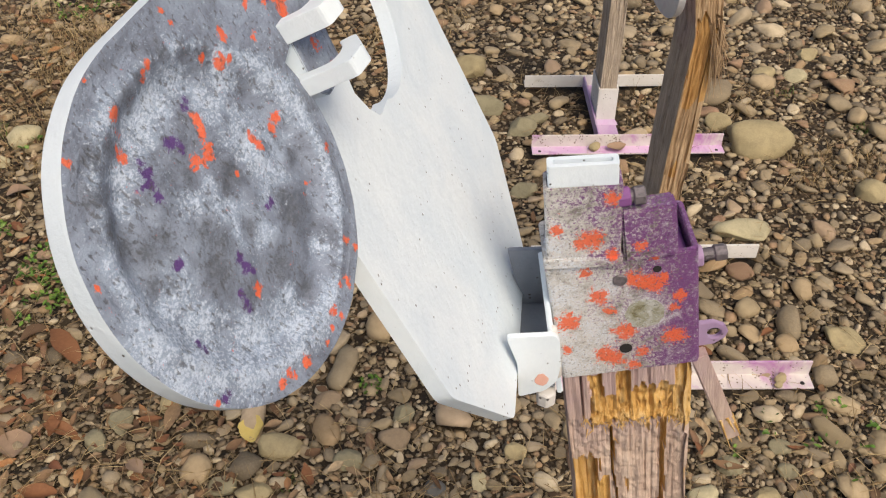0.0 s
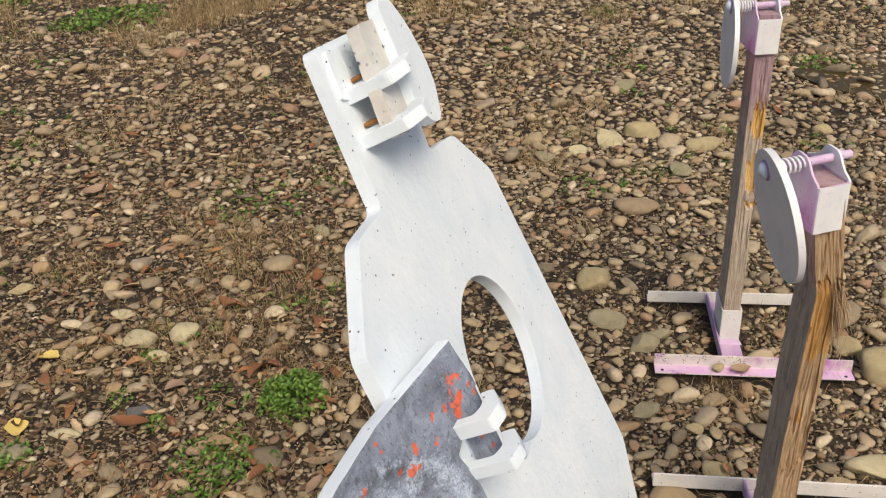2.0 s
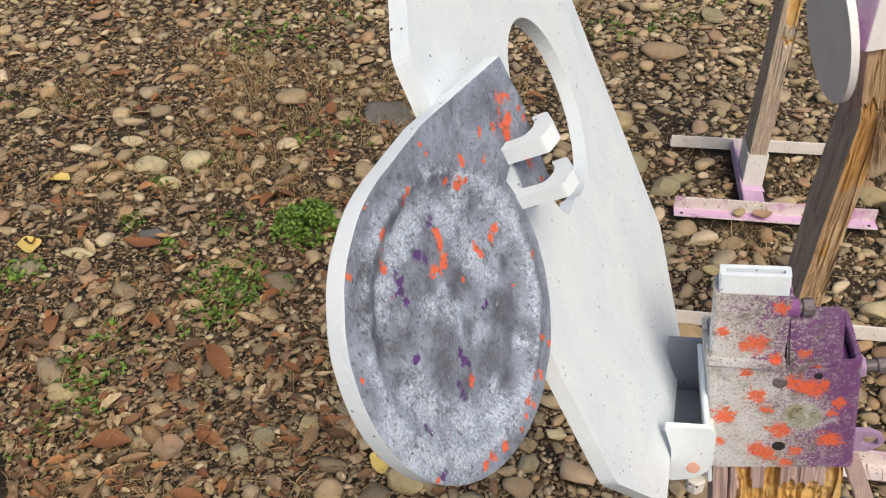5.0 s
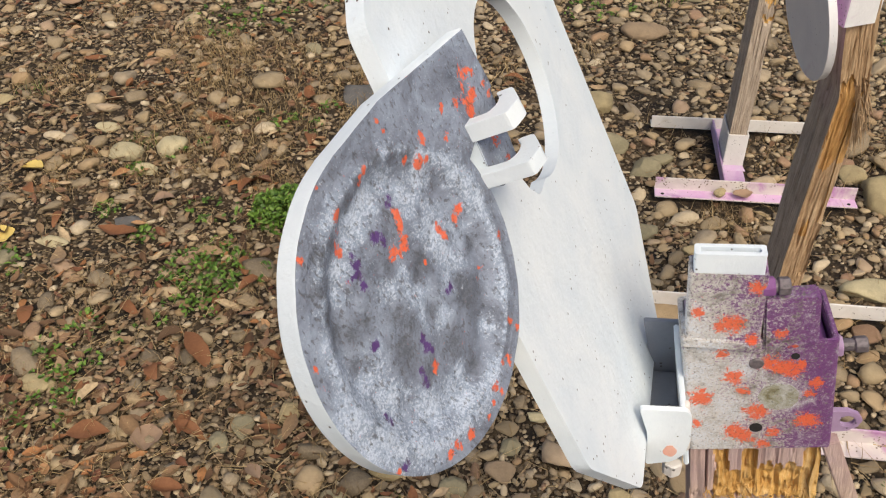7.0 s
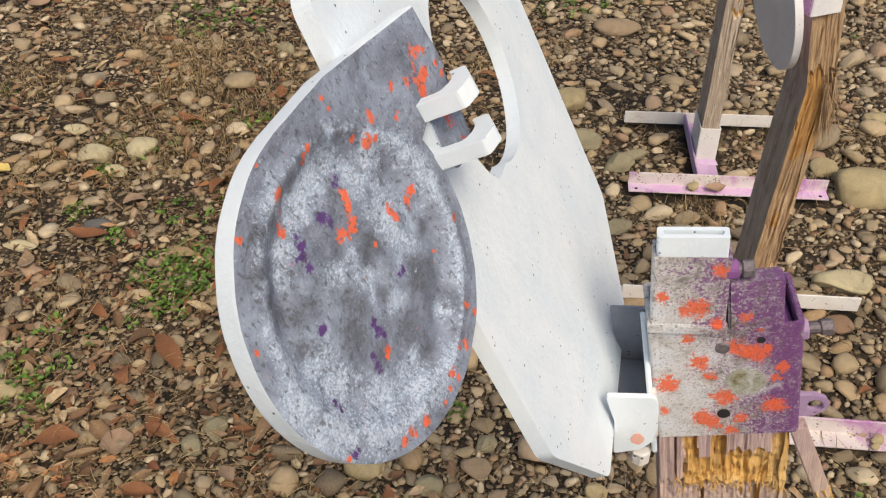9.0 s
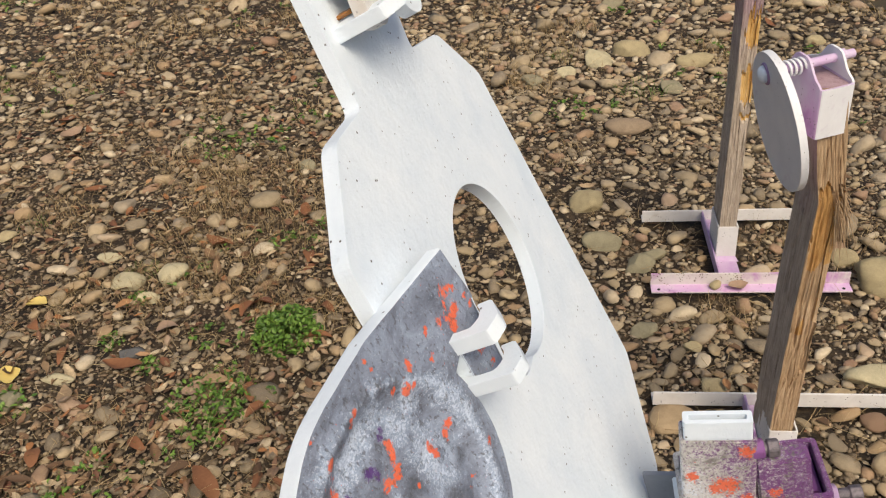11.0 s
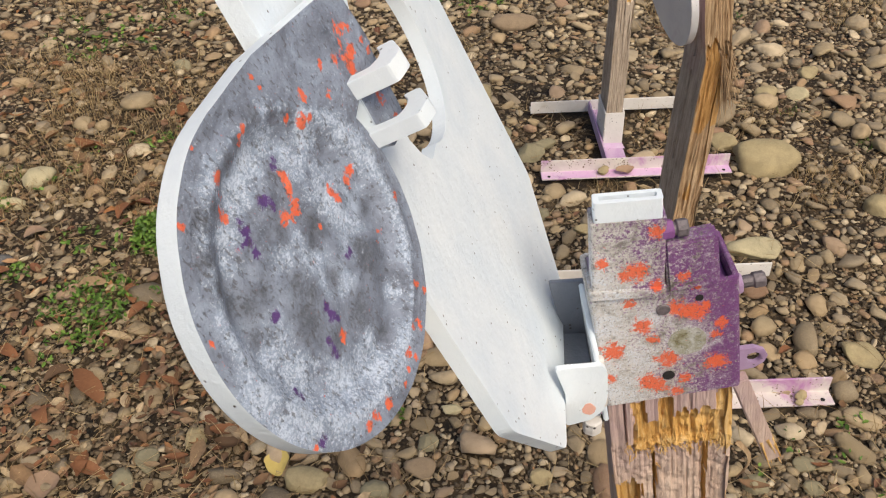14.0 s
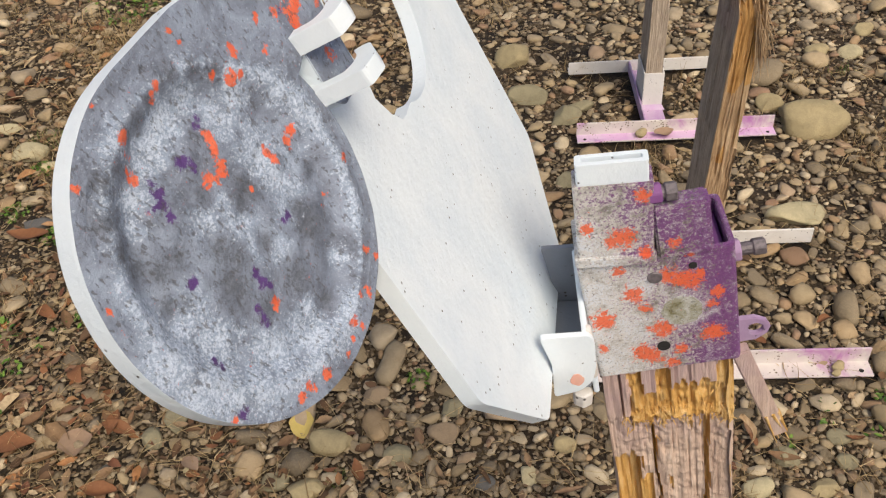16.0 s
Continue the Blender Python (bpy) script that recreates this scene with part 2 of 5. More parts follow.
def stone(name, random_socket="island", tones=TONES):
    m, nt, b = mat(name)
    v = coords(nt)
    if random_socket == "island":
        rnd = nt.nodes.new("ShaderNodeNewGeometry").outputs["Random Per Island"]
    else:
        rnd = nt.nodes.new("ShaderNodeObjectInfo").outputs["Random"]
    tone = ramp(nt, rnd, tones)
    blot = noise_tex(nt, v, 45, 6, 0.65)
    fine = noise_tex(nt, v, 320, 5, 0.7)
    col = mixc(nt, maths(nt, "MULTIPLY", step(nt, blot, 0.4, 0.7), 0.35), tone, (0.16, 0.12, 0.07))
    col = mixc(nt, maths(nt, "MULTIPLY", step(nt, fine, 0.42, 0.7), 0.3), col, (0.44, 0.38, 0.26))
    col = mixc(nt, 1.0, col, (1.0, 0.93, 0.84), "MULTIPLY")
    nt.links.new(col, b.inputs["Base Color"])
    nt.links.new(step(nt, blot, -0.7, 1.1), b.inputs["Roughness"])
    b.inputs["Specular IOR Level"].default_value = 0.35
    bump(nt, b, maths(nt, "ADD", blot, fine), 0.7, 0.003)
    return m


GRAVEL = stone("gravel_stone")
FINE_GRAVEL = stone("fine_gravel_stone", "island", FINE_TONES)


def plain_stone(name, col):
    m, nt, b = mat(name)
    v = coords(nt)
    blot = noise_tex(nt, v, 26, 7, 0.65, 0.4)
    fine = noise_tex(nt, v, 260, 5, 0.7)
    c = mixc(nt, step(nt, blot, 0.38, 0.72), col, tuple(x * 0.66 for x in col))
    c = mixc(nt, maths(nt, "MULTIPLY", step(nt, fine, 0.45, 0.7), 0.35), c, tuple(min(1, x * 1.3) for x in col))
    nt.links.new(c, b.inputs["Base Color"])
    b.inputs["Roughness"].default_value, b.inputs["Specular IOR Level"].default_value = 0.7, 0.35
    bump(nt, b, maths(nt, "ADD", maths(nt, "MULTIPLY", blot, 1.5), fine), 0.7, 0.004)
    return m


STONES = [plain_stone("cream_stone", (0.52, 0.45, 0.28)), plain_stone("tan_stone", (0.42, 0.34, 0.19)), plain_stone("grey_green_stone", (0.29, 0.255, 0.16)), plain_stone("mauve_stone", (0.32, 0.235, 0.15)), plain_stone("slate_stone", (0.13, 0.125, 0.12))]
STONE_WORDS = ["pale cream river stone lying on gravel", "rounded tan river stone lying on gravel", "grey-green rounded river stone on gravel", "mauve-brown flat river stone on gravel", "dark slate-grey stone half sunk in gravel"]

m, nt, b = mat("gravelly_earth")
v = coords(nt)
big, mid, fine = noise_tex(nt, v, 1.6, 6, 0.6), noise_tex(nt, v, 26, 8, 0.7), noise_tex(nt, v, 210, 5, 0.75)
col = ramp(nt, mid, [(0.38, (0.006, 0.0036, 0.0018)), (0.49, (0.032, 0.020, 0.009)), (0.60, (0.100, 0.066, 0.032)), (0.74, (0.21, 0.150, 0.082))])
col = mixc(nt, maths(nt, "MULTIPLY", step(nt, big, 0.45, 0.70), 0.45), col, (0.070, 0.036, 0.015))
col = mixc(nt, maths(nt, "MULTIPLY", step(nt, fine, 0.56, 0.70), 0.5), col, (0.26, 0.19, 0.10))
nt.links.new(col, b.inputs["Base Color"])
b.inputs["Roughness"].default_value = 0.9
bump(nt, b, maths(nt, "ADD", maths(nt, "MULTIPLY", mid, 1.5), maths(nt, "MULTIPLY", fine, 1.4)), 1.0, 0.009)
EARTH = m


def leafy(name, stops, rough=0.7, trans=0.0):
    m, nt, b = mat(name)
    rnd = nt.nodes.new("ShaderNodeNewGeometry").outputs["Random Per Island"]
    col = ramp(nt, rnd, stops)
    col = mixc(nt, maths(nt, "MULTIPLY", step(nt, noise_tex(nt, coords(nt), 150, 5), 0.4, 0.7), 0.4), col, stops[0][1])
    nt.links.new(col, b.inputs["Base Color"])
    b.inputs["Roughness"].default_value = rough
    b.inputs["Specular IOR Level"].default_value = 0.3
    return m


LITTER = leafy("dead_leaves", [(0.0, (0.075, 0.045, 0.026)), (0.22, (0.16, 0.088, 0.045)), (0.42, (0.24, 0.145, 0.078)), (0.58, (0.31, 0.215, 0.125)), (0.72, (0.15, 0.060, 0.036)), (0.84, (0.36, 0.165, 0.062)), (0.93, (0.48, 0.37, 0.23))])
YELLOW = leafy("yellow_leaf", [(0.0, (0.56, 0.41, 0.11)), (1.0, (0.68, 0.54, 0.19))])
PALE = leafy("pale_leaf", [(0.0, (0.24, 0.155, 0.10)), (1.0, (0.38, 0.265, 0.18))])
RUST_LEAF = leafy("rust_leaf", [(0.0, (0.12, 0.048, 0.022)), (1.0, (0.29, 0.13, 0.058))])
GREEN = leafy("weed_green", [(0.0, (0.045, 0.095, 0.014)), (0.5, (0.10, 0.19, 0.025)), (1.0, (0.18, 0.28, 0.05))], 0.5)
STRAW = leafy("dry_straw", [(0.0, (0.19, 0.120, 0.055)), (0.5, (0.40, 0.285, 0.140)), (1.0, (0.60, 0.465, 0.255))])


# ---- building helpers ----
def part(name, bm, material, parent, label="", smooth=False, m=None):
    me = bpy.data.meshes.new(name)
    bm.normal_update()
    bm.to_mesh(me)
    bm.free()
    for x in material if isinstance(material, (list, tuple)) else (material,):
        me.materials.append(x)
    if smooth:
        for p in me.polygons:
            p.use_smooth = True
    ob = new(name, me)
    if m is not None:
        ob.matrix_basis = m
    ob.parent = parent
    return tagged(ob, label)


def thing(name, m, label, category, group="", kind=""):
    ob = new(name)
    ob.empty_display_size = 0.02
    ob.matrix_basis = m
    return tagged(ob, label, category, group, kind)


def axes(origin, x, y, z):
    x, y, z = Vector(x), Vector(y), Vector(z)
    r = Matrix((x, y, z)).transposed().to_4x4()
    return Matrix.Translation(origin) @ r


def bevelled(bm, w, seg=2, angle=30):
    es = [e for e in bm.edges if e.is_manifold and e.calc_face_angle(0) > radians(angle)]
    bmesh.ops.bevel(bm, geom=es, offset=w, segments=seg, affect="EDGES", clamp_overlap=True)
    return bm


def box(x0, x1, y0, y1, z0, z1, bev=0.001, seg=2):
    bm = bmesh.new()
    bmesh.ops.create_cube(bm, size=1)
    for v in bm.verts:
        v.co = ((x0 + x1) / 2 + v.co.x * (x1 - x0), (y0 + y1) / 2 + v.co.y * (y1 - y0), (z0 + z1) / 2 + v.co.z * (z1 - z0))
    return bevelled(bm, bev, seg) if bev else bm


def join(*bms):
    out = bmesh.new()
    for bm in bms:
        me = bpy.data.meshes.new("t")
        bm.to_mesh(me)
        bm.free()
        out.from_mesh(me)
        bpy.data.meshes.remove(me)
    return out


def moved(bm, m):
    bmesh.ops.transform(bm, matrix=m, verts=bm.verts)
    return bm


def rounded(points, r, n=4):
    """Round the corners of a closed outline."""
    out = []
    for i, p in enumerate(points):
        a, p, c = Vector(points[i - 1]), Vector(p), Vector(points[(i + 1) % len(points)])
        ra = min(r, (a - p).length * 0.45, (c - p).length * 0.45)
        s, e = p + (a - p).normalized() * ra, p + (c - p).normalized() * ra
        for k in range(n + 1):
            t = k / n
            out.append((s * (1 - t) ** 2 + p * 2 * t * (1 - t) + e * t * t).to_tuple())
    return out


def slab(outline, z0, z1, bev=0.001, hole=None, seg=2):
    """A plate from an outline in x, y between z0 and z1, with an optional hole."""
    bm = bmesh.new()
    loops = [outline] + ([hole] if hole else [])
    edges = []
    for lp in loops:
        vs = [bm.verts.new((x, y, z1)) for x, y in lp]
        edges += [bm.edges.new((vs[i], vs[(i + 1) % len(vs)])) for i in range(len(vs))]
    bmesh.ops.triangle_fill(bm, use_beauty=True, use_dissolve=False, edges=edges)
    bmesh.ops.recalc_face_normals(bm, faces=bm.faces)
    if sum(f.normal.z for f in bm.faces) < 0:
        bmesh.ops.reverse_faces(bm, faces=bm.faces)
    top = list(bm.faces)
    ext = bmesh.ops.extrude_face_region(bm, geom=top, use_keep_orig=True)
    for g in ext["geom"]:
        if isinstance(g, bmesh.types.BMVert):
            g.co.z = z0
    bmesh.ops.recalc_face_normals(bm, faces=bm.faces)
    if bev:
        es = [e for e in bm.edges if e.is_manifold and e.calc_face_angle(0) > radians(50) and abs(e.verts[0].co.z - e.verts[1].co.z) < 1e-6]
        bmesh.ops.bevel(bm, geom=es, offset=bev, segments=seg, affect="EDGES", clamp_overlap=True)
    return bm


def rod(p, q, r, n=14, bev=0.0, r2=None):
    p, q = Vector(p), Vector(q)
    bm = bmesh.new()
    bmesh.ops.create_cone(bm, cap_ends=True, segments=n, radius1=r, radius2=r if r2 is None else r2, depth=(q - p).length)
    if bev:
        bevelled(bm, bev, 1, 50)
    return moved(bm, Matrix.Translation((p + q) / 2) @ (q - p).to_track_quat("Z", "Y").to_matrix().to_4x4())


def tube_box(x0, x1, y0, y1, z0, z1, wall, r=0.003):
    """A rectangular sleeve, open above and below."""
    out = rounded([(x0, y0), (x1, y0), (x1, y1), (x0, y1)], r)
    inn = rounded([(x0 + wall, y0 + wall), (x1 - wall, y0 + wall), (x1 - wall, y1 - wall), (x0 + wall, y1 - wall)], r * 0.6)
    return slab(out, z0, z1, 0.0007, inn)


def helix(p, q, r, turns, wire, n=14):
    p, q = Vector(p), Vector(q)
    m = Matrix.Translation(p) @ (q - p).to_track_quat("Z", "Y").to_matrix().to_4x4()
    length, bm, rings = (q - p).length, bmesh.new(), []
    steps = int(turns * n)
    for i in range(steps + 1):
        a = 2 * math.pi * i / n
        c = Vector((r * math.cos(a), r * math.sin(a), length * i / steps))
        rad = Vector((math.cos(a), math.sin(a), 0))
        rings.append([bm.verts.new(m @ (c + wire * (math.cos(b) * rad + math.sin(b) * Vector((0, 0, 1))))) for b in [k * math.pi / 3 for k in range(6)]])
    for a, c in zip(rings, rings[1:]):
        for k in range(6):
            bm.faces.new((a[k], a[(k + 1) % 6], c[(k + 1) % 6], c[k]))
    bm.faces.new(rings[0])
    bm.faces.new(rings[-1])
    bmesh.ops.recalc_face_normals(bm, faces=bm.faces)
    return bm


def gridded(bm, size=0.004):
    for _ in range(5):
        es = [e for e in bm.edges if e.calc_length() > size]
        if not es:
            break
        bmesh.ops.subdivide_edges(bm, edges=es, cuts=1, use_grid_fill=True)
    return bm


def paint_mask(ob, marks, plane="xy"):
    """Fill the mesh's paint mask: marks are rows of (channel, x, y, radius)."""
    at = ob.data.attributes.new("paint_mask", "FLOAT_COLOR", "POINT")
    n = len(ob.data.vertices)
    co = np.empty(n * 3)
    ob.data.vertices.foreach_get("co", co)
    co = co.reshape(-1, 3)
    p = co[:, [0, 1]] if plane == "xy" else co[:, [0, 2]]
    cols = np.zeros((n, 4))
    cols[:, 3] = 0
    for ch, x, y, r in marks:
        d = np.hypot(p[:, 0] - x, p[:, 1] - y)
        cols[:, ch] = np.maximum(cols[:, ch], np.clip(1 - 0.5 * d / r, 0, 1))
    cols[:, 3] = 1 - cols[:, 3]
    at.data.foreach_set("color", cols.ravel())
    return ob


def fn(x, y, z=0.0, s=1.0):
    return noise.noise(Vector((x * s, y * s, z * s)))


# ---- ground ----
ground = tagged(new("ground"), "brown gravelly earth strewn with river pebbles and dead leaves", "ground", kind="structure")
XS = np.unique(np.concatenate([np.linspace(-2.4, 1.6, 201), np.linspace(-7, 5, 121), np.array([-150, -60, -25, -12, 9, 25, 60, 150.0])]))
YS = np.unique(np.concatenate([np.linspace(0.3, 3.3, 151), np.linspace(-1, 9.5, 106), np.array([-150, -60, -20, -6, 12, 20, 40, 80, 150.0])]))


def ground_z(x, y):
    if abs(x) > 8 or y > 10 or y < -1.5:
        return 0.0
    return -0.010 + 0.012 * fn(x, y, 3.0, 1.3) + 0.005 * fn(x, y, 9.0, 6.0) + 0.003 * fn(x, y, 5.0, 21.0)


gv = [(x, y, ground_z(x, y)) for y in YS for x in XS]
nx = len(XS)
gf = [(j * nx + i, j * nx + i + 1, (j + 1) * nx + i + 1, (j + 1) * nx + i) for j in range(len(YS) - 1) for i in range(nx - 1)]
me = bpy.data.meshes.new("ground")
me.from_pydata(gv, [], gf)
me.materials.append(EARTH)
for p in me.polygons:
    p.use_smooth = True
earth = new("earth", me)
earth.parent = ground

# ---- the star arm with its two hinged plates ----
C0 = Vector((-0.033, 0.484, 0.894))
PN = Vector((0.898, -0.070, 0.434)).normalized()
PE1 = (Vector((0, 1, 0)) - PN.y * PN).normalized()
PE2 = PN.cross(PE1)
star = thing("star_target_arm", axes(C0, PE1, PE2, PN), "white-painted thick steel star target arm bolted to post bracket", "steel target")
ARM = [(-0.190, -0.158), (-0.147, -0.238), (0.020, -0.256), (0.097, -0.198), (0.108, -0.112), (0.118, -0.037), (0.133, 0.065), (0.097, 0.114), (0.045, 0.125), (0.058, 0.150), (0.072, 0.214), (0.035, 0.220), (-0.028, 0.228), (-0.036, 0.205), (-0.060, 0.135), (-0.102, 0.138), (-0.157, 0.101), (-0.162, 0.078), (-0.176, 0.020), (-0.181, -0.063)]
HOLE = [(-0.0225 + 0.058 * math.cos(a), -0.0078 + 0.0575 * math.sin(a)) for a in [radians(-122 + 310 * k / 60) for k in range(61)]] + [(-0.0865, -0.030), (-0.0815, -0.044), (-0.074, -0.0535), (-0.068, -0.0555)]
part("arm_plate", slab(rounded(ARM, 0.006, 4), -0.0095, 0.0, 0.0010, HOLE), WHITE, star)


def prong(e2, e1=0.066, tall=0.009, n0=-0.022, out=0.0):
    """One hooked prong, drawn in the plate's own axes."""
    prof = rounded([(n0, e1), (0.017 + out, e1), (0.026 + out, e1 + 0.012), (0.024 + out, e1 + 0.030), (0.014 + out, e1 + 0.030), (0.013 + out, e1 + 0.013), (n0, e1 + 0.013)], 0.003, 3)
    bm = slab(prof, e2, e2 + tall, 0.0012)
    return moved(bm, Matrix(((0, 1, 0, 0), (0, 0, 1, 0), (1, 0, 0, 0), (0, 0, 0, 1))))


DC = Vector((-0.0543, 0.2617, 0.8928))
DN = Vector((0.862, -0.280, 0.4226)).normalized()
DE1 = (Vector((0, 1, 0)) - DN.y * DN).normalized()
DM = axes(DC, DE1, DN.cross(DE1), DN)
to_star = star.matrix_basis.inverted() @ DM
HOOK = [(0.088, -0.026), (0.0705, -0.006), (0.0765, 0.0245), (0.0875, 0.0265), (0.1000, 0.0180), (0.0975, 0.0095), (0.0930, 0.0138), (0.0865, 0.0150), (0.0805, 0.0125), (0.0785, 0.0040), (0.0785, -0.0040), (0.0890, -0.0150)]


def notched_hook(e2, tall, d1, dn):
    """A thick plate with a notch that holds the swing plate's tongue."""
    bm = slab(rounded([(n + dn, e + d1) for e, n in HOOK], 0.0022, 3), e2, e2 + tall, 0.0011)
    return moved(bm, Matrix(((0, 1, 0, 0), (0, 0, 1, 0), (1, 0, 0, 0), (0, 0, 0, 1))))


part("hook", notched_hook(-0.0015, 0.0080, 0.0, 0.0), WHITE, star, m=to_star)
part("hook", notched_hook(0.0205, 0.0092, 0.0065, -0.0030), WHITE, star, m=to_star)
part("hook_base", box(0.082, 0.096, -0.001, 0.027, -0.034, -0.0195), WHITE, star, m=to_star)
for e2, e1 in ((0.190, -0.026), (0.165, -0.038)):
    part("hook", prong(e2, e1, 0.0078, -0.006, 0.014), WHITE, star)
    part("rust_streak", box(e1 + 0.0135, e1 + 0.020, e2 + 0.0085, e2 + 0.0108, -0.001, 0.010, 0.001), RUST, star, "orange rust at the weld")
part("head_pad", slab(rounded([(-0.022, 0.223), (-0.034, 0.196), (-0.012, 0.188), (0.030, 0.200), (0.066, 0.213)], 0.003, 3), 0.0, 0.0022, 0.0006), WHITE, star)


TAB_END, TAB_TURN = 0.1142, math.atan2(0.0612, 0.1142)


def teardrop(n=400):
    """The plate's outline by angle: a round plate with a squared tab; an angle falls on the tab's corner."""
    angles = [2 * math.pi * k / n for k in range(n)]
    k = min(range(n), key=lambda i: abs(angles[i] - TAB_TURN))
    angles[k] = TAB_TURN
    pts = []
    for a in angles:
        c, s = math.cos(a), math.sin(a)
        best = 0.0728
        if c > 0 and s * TAB_END / c > 0.0285:
            best = max(best, min(TAB_END / c, 0.0781 / (s + 0.148 * c), 0.0730 / (s + 0.015 * c)))
        pts.append((a, best * c, best * s))
    return pts


DISH = [(0.0, -0.0034), (0.032, -0.0038), (0.042, -0.0042), (0.048, -0.0050), (0.0515, -0.0046), (0.0550, -0.0026), (0.0580, -0.0004), (0.0605, 0.0007), (0.0635, 0.0004), (0.067, 0.0)]


def dish_height(r):
    for (r0, h0), (r1, h1) in zip(DISH, DISH[1:]):
        if r <= r1:
            t = (r - r0) / (r1 - r0)
            return h0 + (h1 - h0) * t * t * (3 - 2 * t)
    return 0.0


def target_plate():
    """The struck plate: raised rim, groove and dished middle, as rings about its centre, and the tongue that hangs in the hooks."""
    outline = teardrop()
    n = len(outline)
    bm = bmesh.new()
    mid = bm.verts.new((0, 0, -0.0034))
    rings = []
    for j in range(1, 33):
        r = 0.067 * j / 32
        ring = []
        for a, _, _ in outline:
            x, y = r * math.cos(a), r * math.sin(a)
            dent = 0.0012 * fn(x, y, 1.7, 60) + 0.0008 * fn(x, y, 4.2, 150)
            ring.append(bm.verts.new((x, y, dish_height(r) + dent * (1 if r < 0.060 else 0.35))))
        rings.append(ring)
    for f, h in [(k / 24, 0.0) for k in range(1, 24)] + [(0.985, 0.0), (1.0, -0.0012), (1.0, -0.0085), (0.985, -0.0095)]:
        ring = []
        for a, x, y in outline:
            x, y = (1 - f) * 0.067 * math.cos(a) + f * x, (1 - f) * 0.067 * math.sin(a) + f * y
            ring.append(bm.verts.new((x, y, h + 0.0004 * fn(x, y, 2.0, 90))))
        rings.append(ring)
    for k in range(n):
        bm.faces.new((mid, rings[0][k], rings[0][(k + 1) % n]))
    for a, b in zip(rings, rings[1:]):
        for k in range(n):
            bm.faces.new((a[k], b[k], b[(k + 1) % n], a[(k + 1) % n]))
    bm.faces.new(list(reversed(rings[-1])))
    tongue = slab(rounded([(0.0855, 0.044), (0.0785, -0.004), (0.084, -0.010), (0.1050, -0.010), (0.1130, 0.034)], 0.002, 2), -0.0093, -0.0002, 0.0008)
    bmesh.ops.triangulate(tongue, faces=tongue.faces)
    return join(bm, gridded(tongue, 0.004))


DISC_ORANGE = "90,35,3.9 89,31,2.9 96,36,3.1 92,42,1.6 96,47,2.6 101,46,2.2 104,43,1.6 108,34,1.8 109,28,1.4 70,45,1.5 72,46,1.2 82,41,1.8 80,38,1.2 49,45,1.9 50,47,1.2 64,35,1.7 31,62,1.2 31,67,1.0 34,45,1.7 41,39,2.4 45,37,1.5 9,59,1.5 5,56,1.2 6,58,1.2 -15,57,2.2 -17,56,1.7 -17,51,1.2 -20,47,1.5 -21,44,2.2 15,32,2.2 14,29,1.9 12,26,1.7 11,22,2.2 9,20,2.7 5,20,1.7 2,22,2.4 -1,22,1.5 50,5,2.2 46,3,2.4 33,8,2.2 33,5,2.2 34,11,1.0 61,-21,1.7 14,6,1.0 42,-24,1.2 37,-26,1.2 36,-54,1.7 38,-60,1.5 21,-64,2.2 17,-61,1.5 4,-64,2.2 6,-69,1.5 -2,-67,1.2 -9,-68,1.2 -24,-62,2.4 -33,-57,1.9 -39,-55,2.2 -32,-60,1.2 -14,-28,1.9 -16,-29,1.5 -41,58,1.5 -64,27,1.2 -15,70,1.0 -64,-33,1.4 96,9,2.4 95,13,1.5 98,-3,1.7 108,1,1.2"
DISC_PURPLE = "-1,34,2.9 0,30,1.9 -2,36,1.5 -17,38,1.7 -18,34,2.4 -20,31,2.2 -21,26,1.7 -23,33,1.5 15,38,1.5 18,39,1.2 -12,-14,2.2 -12,-18,2.2 -11,-22,1.5 -24,-27,2.2 -22,-22,1.5 19,-13,1.9 16,-13,1.5 -34,6,1.9 -60,-35,1.9 -58,-35,1.5 -50,-17,1.5 -50,-20,1.2 84,39,1.4"
DISC_PALE = "5,49,7.3 19,47,6.3 37,34,7.3 -15,44,5.3 -5,46,6.8 25,32,6.8 27,10,9.7 28,-1,6.8 25,-9,7.7 -1,5,8.2 -12,13,5.8 -27,41,6.3 -34,35,4.8 -43,1,8.2 -43,-11,9.7 -56,-2,8.7 -56,12,6.3 -56,-22,12.6 -65,-1,8.2 -31,-38,10.6 -14,-51,9.2 -47,-38,9.7 -5,-41,5.3 25,-44,3.6 -69,-17,7.3 3,-16,5.3 -6,-7,3.9"
RIM = [(2, 0.0605 * math.cos(a), 0.0605 * math.sin(a), 0.0030 + 0.0014 * math.sin(3 * a + 1) + 0.001 * math.sin(7 * a)) for a in [k * math.pi / 50 for k in range(100)]]
# Dark marks: the arc along the groove paints its shade, the rest are dark patches.
DISC_SHADE_BLOTCHES = "-33,52,4.8 -42,44,5.8 -46,34,5.8 -26,52,3.9 -44,26,6.3 -6,57,3.6 -13,57,3.1 3,58,2.7 18,58,2.7 28,53,2.9 37,47,2.7 -22,-8,8.7 -19,-25,5.3 -13,-4,5.3 24,-26,6.8 26,-16,4.4 -30,16,5.3 12,9,5.3 6,7,4.4 -46,9,4.4 -41,4,3.4 2,-31,6.8 5,-48,3.9 -16,4,6.3 -39,18,5.3 44,-12,3.4 2,-10,3.9 -5,22,3.4"


def marks(text, ch, k=1.0):
    return [(ch, float(x) / 1000, float(y) / 1000, float(r) * k / 1000) for x, y, r in (w.split(",") for w in text.split())]


